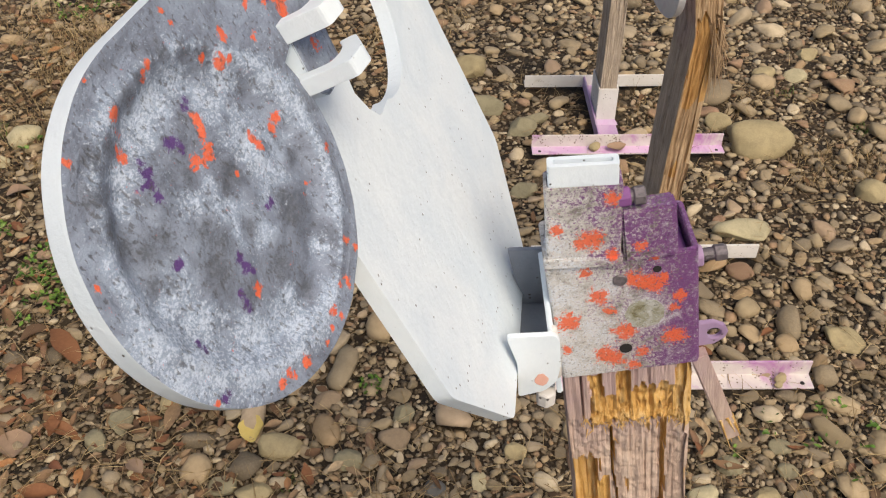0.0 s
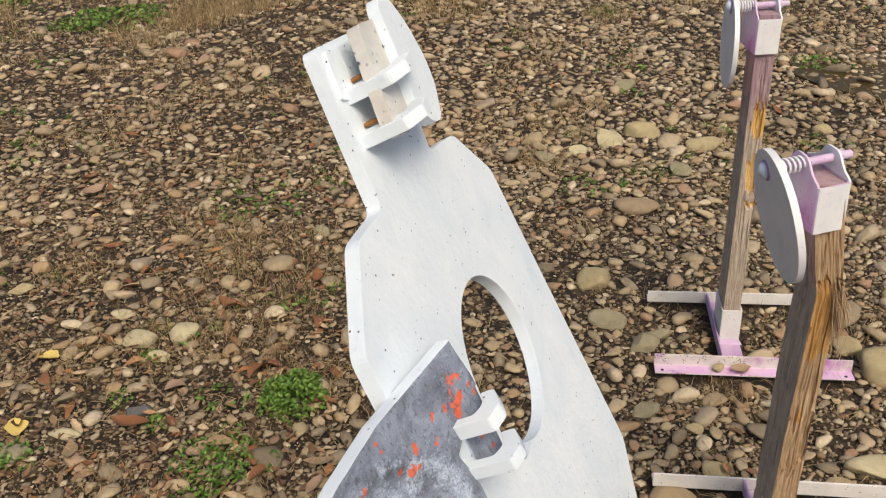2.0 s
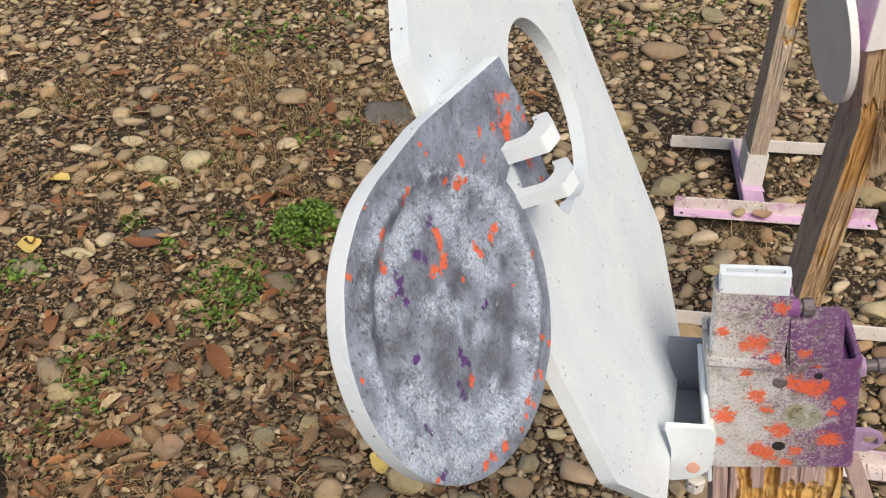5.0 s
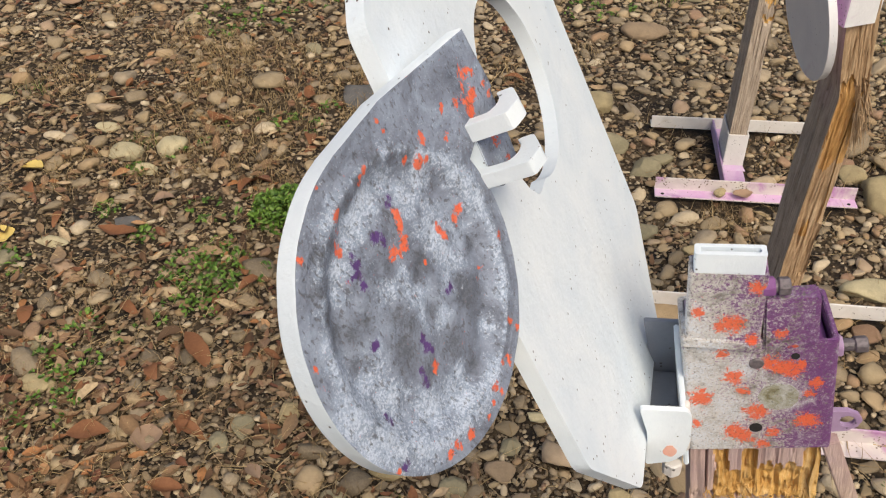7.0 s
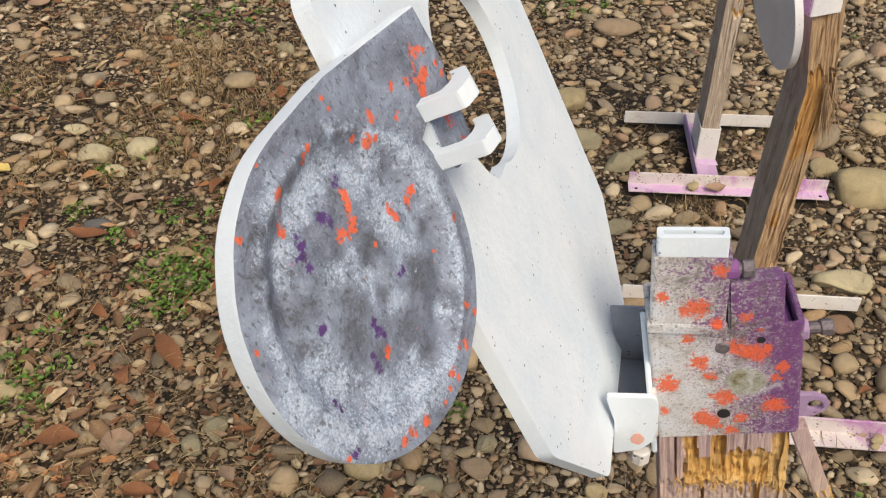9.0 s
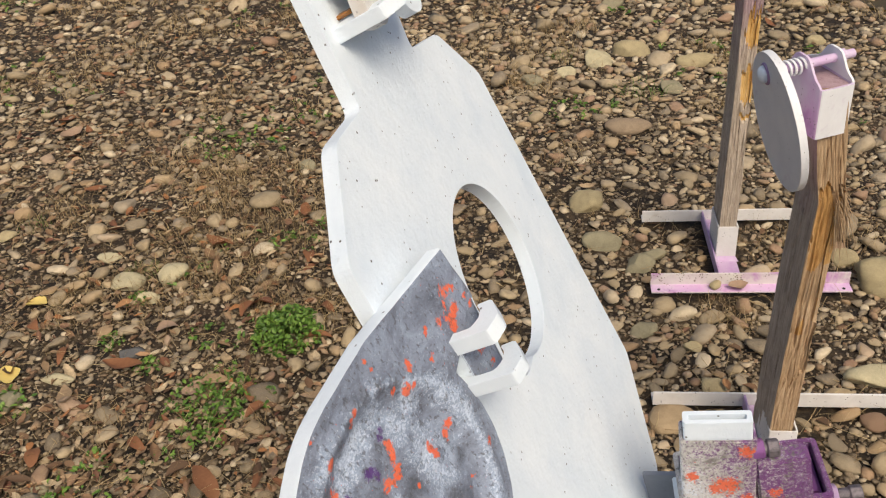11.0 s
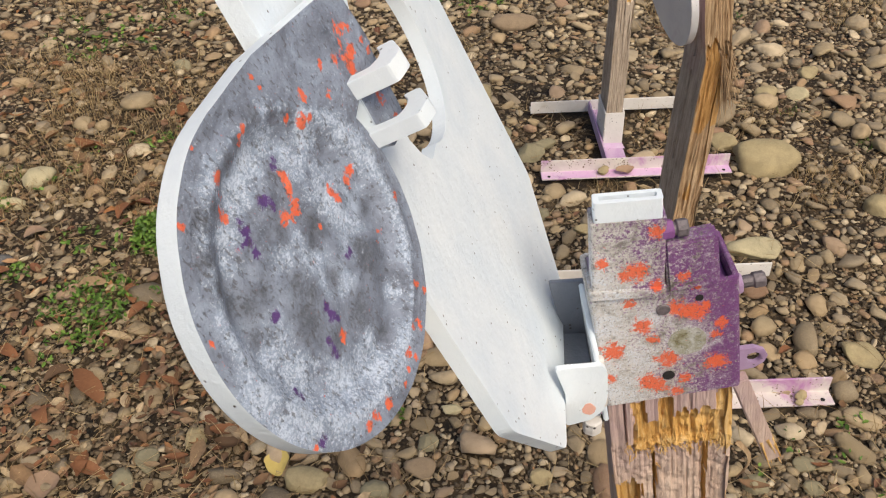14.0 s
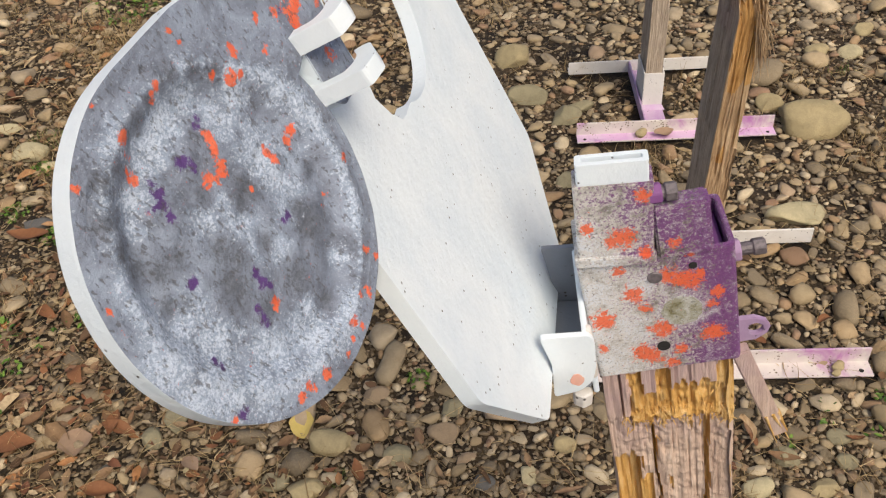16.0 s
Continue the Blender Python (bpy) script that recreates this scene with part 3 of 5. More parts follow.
disc = thing("swing_plate", DM, "grey steel swing plate, frosted, splashed orange and purple", "steel target")
ob = part("plate", target_plate(), [DISC, WHITE], disc, smooth=False)
for p in ob.data.polygons:
    if abs(p.normal.z) < 0.5 or p.normal.z < -0.5:
        p.material_index = 1
    p.use_smooth = p.normal.z > 0.6
paint_mask(ob, marks(DISC_ORANGE, 0) + marks(DISC_PURPLE, 1) + marks(DISC_PALE, 2) + RIM + marks(DISC_SHADE_BLOTCHES, 3))

FAR_PLATE = [(0.018, 0.2275), (0.026, 0.2320), (0.040, 0.2270), (0.047, 0.2085), (0.047, 0.1850), (0.040, 0.1665), (0.019, 0.1480), (0.004, 0.1520), (-0.006, 0.1680), (0.006, 0.1960)]
far_plate = thing("swing_plate", star.matrix_basis.copy(), "white-painted steel swing plate hooked on the arm's tip", "steel target")
part("plate", slab(rounded(FAR_PLATE, 0.012, 5), 0.0205, 0.0290, 0.0012), WHITE, far_plate)
part("tab", slab(rounded([(-0.008, 0.2265), (-0.033, 0.1780), (-0.0385, 0.1665), (-0.0210, 0.1590), (0.010, 0.1700), (0.032, 0.2205)], 0.003, 3), 0.0140, 0.0225, 0.001), RUSTY, far_plate, "dirty rust-marked tab")

# ---- the near post, its bracket and hub ----
BM = Matrix.Translation((0.145, 0.402, 0.649)) @ pose(0, 0, 0, 0, -10.5, 0)
bracket = thing("post_bracket", BM, "steel post bracket, grey and purple, splashed with orange paint", "bracket")


BLOCK_ORANGE = [(-17, 120, 15), (-24, 118, 8), (-5, 108, 8), (-37, 131, 8), (-3, 149, 9), (-23, 92, 8), (-16, 70, 13), (-10, 56, 8), (-37, 51, 15), (-16, 17, 14), (-10, 11, 12), (-1, 36, 15), (6, 82, 11), (13, 78, 13), (20, 73, 11), (25, 80, 8), (35, 62, 9), (30, 26, 14), (9, 15, 9), (30, 52, 7), (11, 110, 8), (-56, 8, 12), (-40, 25, 7), (20, 97, 6), (2, 3, 9)]
BLOCK_PALE = [(-40, 10, 40), (-44, 40, 30), (-40, 75, 30), (-45, 120, 26), (12, 50, 24), (-20, 40, 26), (-30, 100, 20), (-10, 75, 20)]
BMARKS = [(0, x / 1000, z / 1000, r * 0.00046) for x, z, r in BLOCK_ORANGE] + [(2, x / 1000, z / 1000, r * 0.0005) for x, z, r in BLOCK_PALE]


def bracket_part(name, bm, label=""):
    return paint_mask(part(name, gridded(bm), BLOCK, bracket, label), BMARKS, "xz")


bracket_part("sleeve", tube_box(-0.047, 0.0465, 0.0, 0.050, -0.003, 0.0985, 0.0035, 0.004))
SLEEVE = pose(-0.0215, 0, 0.1035, 0, 5.0, -3.0)
bracket_part("upper_sleeve", moved(join(tube_box(-0.0235, 0.0212, -0.003, 0.0165, 0.0, 0.0555, 0.0022, 0.003), tube_box(-0.0255, 0.0225, -0.0048, 0.0185, -0.0035, 0.0035, 0.004, 0.004)), SLEEVE), "grey square sleeve speckled purple")
part("inner_tube", moved(tube_box(-0.0212, 0.0190, -0.0004, 0.0100, 0.005, 0.0690, 0.0032, 0.002), SLEEVE), WHITE, bracket, "white-painted flat tube with slot opening")
bracket_part("inner_sleeve", box(0.0015, 0.0335, -0.0035, 0.0110, 0.0985, 0.1370, 0.0015), "mauve-purple speckled inner sleeve")
part("inner_wall", box(-0.043, 0.000, 0.012, 0.046, 0.060, 0.098, 0.0005), SPECKLED, bracket)
part("inner_block", gridded(box(0.0345, 0.0415, 0.010, 0.044, 0.02, 0.090, 0.002)), PURPLE, bracket, "dark purple wood end inside sleeve")
spot = [((0.0125 + 0.0022 * fn(math.cos(a) * 2.2, math.sin(a) * 2.2, 4.0)) * math.cos(a), (0.0125 + 0.0022 * fn(math.cos(a) * 2.2, math.sin(a) * 2.2, 4.0)) * math.sin(a)) for a in [k * math.pi / 30 for k in range(60)]]
part("weld_spot", moved(slab(spot, 0, 0.0004, 0.0002), Matrix.Translation((0.012, 0.0, 0.050)) @ pose(0, 0, 0, 90, 0, 0)), BLOOM, bracket, "bare round spot with greenish bloom")
# Near-black for flat discs that paint in the shade inside the bolt holes.
HOLE_DARK = steel("hole_shade_black", (0.02, 0.018, 0.018), 0.9, 0.0)
part("bolt_hole_shade", rod((-0.002, 0.006, 0.020), (-0.002, -0.0005, 0.020), 0.0042, 18), HOLE_DARK, bracket)
part("rivet", rod((-0.002, 0.006, 0.082), (-0.002, -0.0012, 0.082), 0.0046, 18, 0.0006), BOLT, bracket)
part("rivet", rod((0.021, 0.006, 0.087), (0.021, -0.0004, 0.087), 0.0026, 14), HOLE_DARK, bracket)
ear = slab([(0, -0.011), (0.012, -0.0105), (0.019, -0.006), (0.0215, 0), (0.019, 0.006), (0.012, 0.0105), (0, 0.011)], -0.002, 0.002, 0.0006, [(0.012 + 0.0048 * math.cos(a), 0.0048 * math.sin(a)) for a in [k * math.pi / 8 for k in range(16)]])
part("ear", moved(ear, Matrix.Translation((0.046, 0.012, 0.012)) @ pose(0, 0, 0, 90, 0, 0)), MAUVE, bracket, "mauve steel ear with round hole")


def bolt(p, d, shank, length, head_r, head_l):
    p, d = Vector(p), Vector(d).normalized()
    rings = [rod(p + d * (k * 0.0018), p + d * (k * 0.0018 + 0.0012), shank * 1.08, 12) for k in range(int(length / 0.0018))]
    return join(rod(p, p + d * length, shank, 12), rod(p + d * (length - head_l), p + d * length, head_r, 6, 0.0008), *rings)


part("bolt", bolt((0.046, 0.018, 0.077), (1, 0, 0), 0.0040, 0.021, 0.0058, 0.008), BOLT, bracket)
part("nut", rod((0.046, 0.018, 0.077), (0.052, 0.018, 0.077), 0.0078, 6, 0.001), MAUVE, bracket, "pink-mauve hexagon nut")
for z in (0.1450,):
    part("bolt", bolt((0.0005, 0.0015, z), (1, 0, -0.04), 0.0040, 0.0160, 0.0060, 0.0070), BOLT, bracket)
    part("nut", rod((0.0000, 0.0015, z), (0.0080, 0.0015, z), 0.0066, 6, 0.001), PURPLE, bracket)

hub = thing("hub_channel", Matrix.Translation((0.078, 0.412, 0.672)), "white steel hub channel joining target arm and bracket", "bracket")
UP_Y = pose(0, 0, 0, 90, 0, 0)
part("front_wall", slab(rounded([(-0.021, 0.034), (0.009, 0.036), (0.0125, 0.030), (0.0145, 0.008), (0.013, -0.006), (0.006, -0.015), (-0.011, -0.021), (-0.013, 0.010)], 0.003, 3), -0.002, 0.002, 0.0008), WHITE, hub, "white front wall with worn edge", m=Matrix.Translation((0, -0.035, 0)) @ UP_Y)
spot = [(0.0045 * math.cos(a) * (1 + 0.4 * fn(math.cos(a), math.sin(a), 9.0)), 0.0055 * math.sin(a) * (1 + 0.4 * fn(math.cos(a), math.sin(a), 5.0))) for a in [k * math.pi / 14 for k in range(28)]]
part("paint_spot", moved(slab(spot, 0, 0.0004, 0.0001), Matrix.Translation((0.003, -0.0370, -0.004)) @ UP_Y), ORANGE, hub, "faded orange paint spot")
weld = rod((0.0130, -0.030, -0.008), (0.0085, -0.030, 0.036), 0.0042, 14, 0.001, 0.0030)
for v in gridded(weld, 0.004).verts:
    v.co += Vector((0.0014 * fn(v.co.x * 150, v.co.y * 150, v.co.z * 150), 0.0014 * fn(v.co.x * 130, 7, v.co.z * 190), 0))
part("weld", weld, WHITE_DIRTY, hub, "rough cream-painted weld", smooth=True)
# Back wall and floor carry the channel's inner shade in their grey.
part("back_wall", slab(rounded([(-0.016, 0.036), (0.010, 0.037), (0.022, -0.030), (0.000, -0.030)], 0.002, 3), -0.002, 0.002, 0.0008), GREY_IN, hub, m=Matrix.Translation((0, 0.046, 0)) @ UP_Y)
part("side_wall", moved(box(-0.0018, 0.0018, -0.0325, 0.0435, -0.060, 0.0, 0.0008), pose(0.0065, 0, 0.036, 0, -10, 0)), WHITE, hub)
part("floor_plate", box(-0.008, 0.013, -0.0325, 0.0435, -0.018, -0.012, 0.001), GREY_IN, hub)
part("bolt_head", rod((0.008, -0.030, -0.022), (0.008, -0.030, -0.034), 0.007, 6, 0.001), WHITE_DIRTY, hub)


def timber(w, d, length, state, mats, cols=44, side=12, rows=150, bend=None):
    """A plank post standing on its foot with its top at z = length. state(x, z, face) gives how far the skin is eaten in and which material shows."""
    ring = [(-w / 2 + w * k / cols, 0.0, "f") for k in range(cols)] + [(w / 2, d * k / side, "r") for k in range(side)] + [(w / 2 - w * k / 8, d, "b") for k in range(8)] + [(-w / 2, d - d * k / side, "l") for k in range(side)]
    n, bm, grid, kinds = len(ring), bmesh.new(), [], []
    inward = {"f": (0, 1), "r": (-1, 0), "b": (0, -1), "l": (1, 0)}
    for j in range(rows + 1):
        z = length * (1 - (1 - j / rows) ** 1.35)
        row, kind = [], []
        for x, y, face in ring:
            along = x if face in "fb" else y
            eat, k = state(along, z, face)
            ridge = abs(fn(along * 95, z * 3.5, 17.0 + len(face)))
            deep = max(0.0, 1 - ridge / 0.07) * (0.35 + max(0.0, fn(along * 20, z * 5, 23.0)))
            eat += 0.0011 * (fn(along * 260, z * 14, 2.0) + 0.6 * fn(along * 700, z * 30, 5.0)) + 0.0038 * deep
            ix, iy = inward[face]
            row.append(bm.verts.new((x + ix * eat + (bend(z) if bend else 0.0), y + iy * eat, z)))
            kind.append(k)
        grid.append(row)
        kinds.append(kind)
    for j in range(rows):
        for i in range(n):
            i2 = (i + 1) % n
            f = bm.faces.new((grid[j][i], grid[j][i2], grid[j + 1][i2], grid[j + 1][i]))
            f.material_index = kinds[j][i]
    bm.faces.new(grid[-1])
    bm.faces.new(list(reversed(grid[0])))
    return bm


L1 = 0.66


def near_state(a, z, face):
    h = z - L1
    if face == "f":
        n1, n2, n3 = fn(a * 90, h * 12, 1.0), fn(a * 300, h * 25, 7.0), fn(a * 45, 0, 3.0)
        raw = h < -0.006 + 0.010 * n1 and h > -0.066 + 0.008 * n2 + 0.008 * n3
        if a < -0.028 + 0.003 * n2:
            raw = False
        if -0.019 + 0.002 * n2 < a < -0.009 + 0.002 * n2 and h > -0.036 + 0.010 * n1 + 0.008 * n2:
            raw = False
        if 0.002 + 0.004 * n2 < a < 0.031 and h > -0.022 + 0.014 * n1 + 0.010 * n2:
            raw = False
        if a > 0.033 + 0.001 * n2 and h > -0.075:
            raw = True
        if raw:
            return 0.0045 + 0.0035 * n1 + 0.0022 * n2 + 0.0016 * fn(a * 500, h * 150, 13.0) + (0.006 if fn(a * 120, h * 18, 11.0) > 0.42 else 0) + 0.0028 * fn(a * 130, h * 120, 51.0) - 0.005 * max(0.0, 1 - abs(h + 0.058) / 0.008) * (0.6 + fn(a * 180, h * 200, 57.0)), 1
        if h <= -0.055:
            deep = 0.0035 + 0.002 * n1
            crack = abs(a - 0.024 - 0.003 * fn(h * 18, 2, 2)) < 0.0016 or abs(a + 0.013 - 0.003 * fn(h * 22, 5, 1)) < 0.0008
            gone = a < -0.026 - 0.10 * (h + 0.10) * 0 + 0.004 * n1 and h < -0.105 + 0.01 * n2
            deep += 0.0016 * fn(a * 90, h * 80, 61.0) + 0.0012 * fn(a * 260, h * 220, 67.0)
            torn = (a < -0.018 + 0.004 * n1 and h < -0.14 + 0.02 * n1) or fn(a * 190, h * 26, 21.0) > 0.52
            if gone:
                return 0.014 + 0.003 * n2, 1
            if crack:
                return 0.013, 1
            return (deep + 0.003, 1) if torn else (deep, 0)
        line = abs(a + 0.0335) < 0.0008
        return (0.006 if line else 0.0004 * n2), 0
    if face == "r":
        n1 = fn(a * 200, h * 20, 4.0)
        return (0.006 + 0.004 * n1, 1) if h > -0.08 else (0.003 + 0.003 * n1, 0)
    return 0.0006 * fn(a * 200, h * 12, 8.0), 0


PM = Matrix.Translation((0.1445 + 0.66 * 0.139, 0.404, 0.649 - 0.66 * 0.990)) @ pose(0, 0, 0, 0, -8.0, 0)
near_post = thing("wooden_post", PM, "weathered wooden post, shattered below bracket, raw orange wood showing", "post", "wooden target posts")
TOP = Matrix.Translation((0, 0, L1))
ob = part("timber", moved(timber(0.089, 0.040, L1, near_state, None, 72, 14, 230), Matrix.Translation((0, 0, -L1))), [WOOD_NEAR, WOOD_RAW], near_post, m=TOP)
ob = part("splinter", gridded(moved(box(-0.006, 0.006, -0.005, 0.004, -0.098, 0.002, 0.001), pose(0.047, 0.004, 0.0, 0, -17, 4)), 0.01), WOOD_NEAR, near_post, "split-off mauve splinter with raw end", m=TOP)
random.seed(5)
tuft = bmesh.new()
for k in range(16):
    x, y = random.uniform(-0.005, 0.006), random.uniform(-0.005, 0.004)
    l = random.uniform(0.008, 0.032)
    s = rod((x, y, -0.070 - random.uniform(0, 0.01)), (x + random.uniform(-0.002, 0.002), y, -0.078 - l), 0.0013, 5, 0, 0.0003)
    tuft = join(tuft, s)
part("splinter_end", moved(tuft, pose(0.047, 0.004, 0.0, 0, -17, 4)), WOOD_RAW, near_post, m=TOP)
fr = bmesh.new()
for k in range(130):
    x = random.uniform(-0.036, 0.043)
    z = -0.058 + random.gauss(0, 0.007) + 0.006 * fn(x * 60, 1, 1)
    s = rod((x, random.uniform(0.001, 0.006), z), (x + random.uniform(-0.004, 0.004), random.uniform(-0.001, 0.003), z - random.uniform(0.001, 0.007)), random.uniform(0.0003, 0.0009), 4, 0, 0.0002)
    fr = join(fr, s)
tagged(part("wood_fray", fr, WOOD_RAW, near_post, m=TOP), kind="stuff")
curl = bmesh.new()
prev = None
for k in range(9):
    a = k / 8
    c = Vector((0.050 + 0.010 * math.sin(a * 3.0), 0.006, -0.075 - 0.045 * a))
    row = [curl.verts.new(c + Vector((-0.0022 * (1 - a * 0.5), 0, 0))), curl.verts.new(c + Vector((0.0022 * (1 - a * 0.5), 0.002, 0))), curl.verts.new(c + Vector((0, 0.003, 0)))]
    if prev:
        for i in range(3):
            curl.faces.new((prev[i], prev[(i + 1) % 3], row[(i + 1) % 3], row[i]))
    prev = row
part("wood_curl", curl, WOOD_TAN, near_post, m=TOP)


# ---- the two gong stands behind ----
def angle_bar(x0, x1, leg, flip, holes):
    """Angle iron along x: upright leg at y = 0, flat leg towards the viewer, or away when flipped."""
    t, s = 0.004, (1 if flip else -1)
    prof = rounded([(0, 0), (s * leg, 0), (s * leg, t), (s * t, t), (s * t, leg), (0, leg)], 0.0012, 2)
    bm = slab(prof, 0, x1 - x0, 0.0005)
    return moved(bm, Matrix(((0, 0, 1, x0), (1, 0, 0, 0), (0, 1, 0, 0), (0, 0, 0, 1))))


def stand(x0, x1, yf, yr, px, py, leg, words):
    st = thing("target_stand", Matrix.Translation(((x0 + x1) / 2, (yf + yr) / 2, 0.004)), words, "stand", "steel target stands")
    o = Matrix.Translation((-(x0 + x1) / 2, -(yf + yr) / 2, 0))
    front = part("front_bar", moved(angle_bar(x0, x1, 0.034, False, True), o @ Matrix.Translation((0, yf, 0))), [PINK, leg], st, "white angle-iron foot with pink overspray")
    for p in front.data.polygons:
        p.material_index = 1 if p.normal.z > 0.6 and p.center.z < 0.012 else 0
    for hx in (x0 + 0.017, x1 - 0.017):
        # A flat black disc stands for each hole's shaded inside.
        part("bolt_hole_shade", moved(rod((hx, yf - 0.024, 0.003), (hx, yf - 0.024, 0.0046), 0.0038, 14), o), HOLE_DARK, front)
    part("rear_bar", moved(angle_bar(x0 + 0.004, x1 - 0.002, 0.033, True, False), o @ Matrix.Translation((0, yr, 0))), WHITE_DIRTY, st, "white angle-iron foot, chipped and dirty")
    part("spine", moved(join(box(px - 0.026, px + 0.026, yf, yr - 0.001, 0.002, 0.006, 0.001), box(px - 0.030, px - 0.026, yf + 0.001, yr - 0.001, 0.002, 0.032, 0.001)), o), VIOLET, st, "purple steel spine")
    part("gusset", moved(slab([(0, 0), (0.052, 0), (0.034, 0.03), (0, 0.03)], 0, 0.004, 0.0006), o @ Matrix.Translation((px - 0.021, py - 0.050, 0.004)) @ pose(0, 0, 0, 70, 0, 0)), LILAC, st)
    part("socket", moved(tube_box(px - 0.0235, px + 0.0235, py - 0.049, py + 0.049, 0.006, 0.100, 0.003), o), WHITE_DIRTY, st, "white chipped steel socket")
    return st


stand(0.172, 0.619, 0.966, 1.266, 0.374, 1.150, PINK, "white steel target stand with pink overspray on gravel")
stand(0.208, 0.648, 1.668, 1.950, 0.391, 1.808, PINK_LEG, "white and pink steel target stand on gravel")


def mid_state(a, z, face):
    n1, n2 = fn(a * 120, z * 7, 31.0), fn(a * 320, z * 20, 33.0)
    if face == "f":
        split = 0.20 + 0.06 * n1 < z < 0.575 + 0.03 * n1 and a > -0.016 + 0.004 * n2
        if split:
            return 0.003 + 0.003 * n1 + 0.0025 * n2, (1 if fn(a * 60, z * 7, 37.0) > 0.05 and z > 0.30 else 2)
        return 0.0015 * n2, 2
    if face == "r":
        return (0.010 + 0.006 * n1 if 0.33 < z < 0.56 else 0.001 * n1), (1 if 0.33 < z < 0.60 else 2)
    if face == "l":
        crack = abs(a - 0.045 - 0.01 * fn(z * 9, 1, 1)) < 0.0018 and z > 0.35
        return (0.007 if crack else 0.0012 * n1), 0
    return 0.0, 0


def far_state(a, z, face):
    n1, n2 = fn(a * 100, z * 12, 41.0), fn(a * 320, z * 20, 43.0)
    if face == "f":
        rag = 0.045 * n1 + 0.03 * n2
        hit = (0.40 < z + rag < 0.465 and a > -0.006 + 0.012 * n1) or (0.545 < z + rag < 0.60 and a > -0.008 + 0.012 * n2) or (0.36 < z + 0.02 * n1 < 0.372 and a > -0.004)
        if hit:
            return 0.004 + 0.003 * n1 + 0.002 * n2, 1
        return 0.001 * n2, 0
    if face == "r":
        return (0.006 + 0.003 * n1 if 0.40 < z < 0.60 else 0.001 * n1), (1 if 0.43 < z + 0.05 * n1 < 0.58 else 0)
    return 0.001 * n1, 0


def leaning(foot, top):
    f, t = Vector(foot), Vector(top)
    z = (t - f).normalized()
    x = (Vector((1, 0, 0)) - z.x * z).normalized()
    return axes(f, x, z.cross(x), z)


P2 = leaning((0.374, 1.112, 0.012), (0.3505, 1.075, 0.735)) @ pose(0, 0, 0, 0, 0, 3)
post2 = thing("wooden_post", P2, "grey wooden post splintered open, frayed tan wood showing", "post", "wooden target posts")
def post2_bend(z):
    return 0.021 * (max(0.0, z - 0.08) / 0.47 if z < 0.55 else max(0.0, (0.727 - z) / 0.177)) ** 1.3


part("timber", timber(0.038, 0.089, 0.727, mid_state, None, 36, 20, 200, post2_bend), [WOOD_CAP, WOOD_AGED, WOOD_TAN], post2)
fr = bmesh.new()
random.seed(8)
for k in range(230):
    y, z = random.uniform(-0.006, 0.05), 0.545 + random.uniform(-0.02, 0.03)
    l = random.uniform(0.02, 0.095)
    out = random.uniform(0.002, 0.024)
    x = random.uniform(0.004, 0.018)
    x += 0.018
    fr = join(fr, rod((x, y, z), (x + out, y + random.uniform(-0.012, 0.006), z - l), random.uniform(0.0006, 0.0014), 4, 0, 0.0003))
tagged(part("wood_fray", fr, WOOD_TAN, post2, "frayed tan wood fibres"), kind="stuff")
P3 = leaning((0.391, 1.768, 0.012), (0.391, 1.752, 0.80))
post3 = thing("wooden_post", P3, "grey-brown wooden post chewed by shots, mauve at top", "post", "wooden target posts")
part("timber", timber(0.038, 0.089, 0.79, far_state, None, 30, 16, 170), [WOOD_CAP, WOOD_RAW], post3)


def gong_cap(m, length_out, words, height=0.070):
    """The bent steel cap over a post's end: wrapped front and sides rising into two ears, bolt and spring. Its own z runs up the post, the bolt along x."""
    cap = thing("gong_bracket", m, words, "bracket", "gong brackets")
    w, d, t = 0.0240, 0.097, 0.0032
    bm = slab(rounded([(-w, -0.004), (w, -0.004), (w, d), (w - t, d), (w - t, t - 0.004), (-w + t, t - 0.004), (-w + t, d), (-w, d)], 0.005, 4), -height, 0.0, 0.0008)
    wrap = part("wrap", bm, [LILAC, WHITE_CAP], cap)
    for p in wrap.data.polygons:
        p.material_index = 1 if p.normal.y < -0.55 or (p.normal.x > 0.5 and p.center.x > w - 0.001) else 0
    for sx in (-1, 1):
        ear = slab(rounded([(-0.001, -0.010), (d, -0.010), (d, 0.0), (0.072, 0.010), (0.056, 0.032), (0.030, 0.032), (0.014, 0.010), (-0.001, 0.002)], 0.008, 5), -t / 2, t / 2, 0.0006)
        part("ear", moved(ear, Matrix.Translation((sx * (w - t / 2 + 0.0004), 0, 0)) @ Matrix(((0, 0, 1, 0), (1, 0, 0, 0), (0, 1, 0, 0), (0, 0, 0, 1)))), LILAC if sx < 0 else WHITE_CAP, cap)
    part("bolt", join(rod((-length_out, 0.041, 0.018), (0.048, 0.041, 0.018), 0.0060, 16), rod((0.0245, 0.041, 0.018), (0.034, 0.041, 0.018), 0.0105, 6, 0.001)), LILAC, cap, "lilac-painted long bolt with nut")
    part("spring", helix((-w - 0.001, 0.041, 0.018), (-length_out + 0.010, 0.041, 0.018), 0.0098, 5.5, 0.0018), WHITE_CAP, cap, "white coil spring")
    return cap


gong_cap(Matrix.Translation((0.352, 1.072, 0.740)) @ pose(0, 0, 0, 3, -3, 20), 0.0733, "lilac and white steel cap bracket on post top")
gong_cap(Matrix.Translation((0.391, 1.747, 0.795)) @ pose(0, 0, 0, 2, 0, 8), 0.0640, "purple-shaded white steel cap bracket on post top")


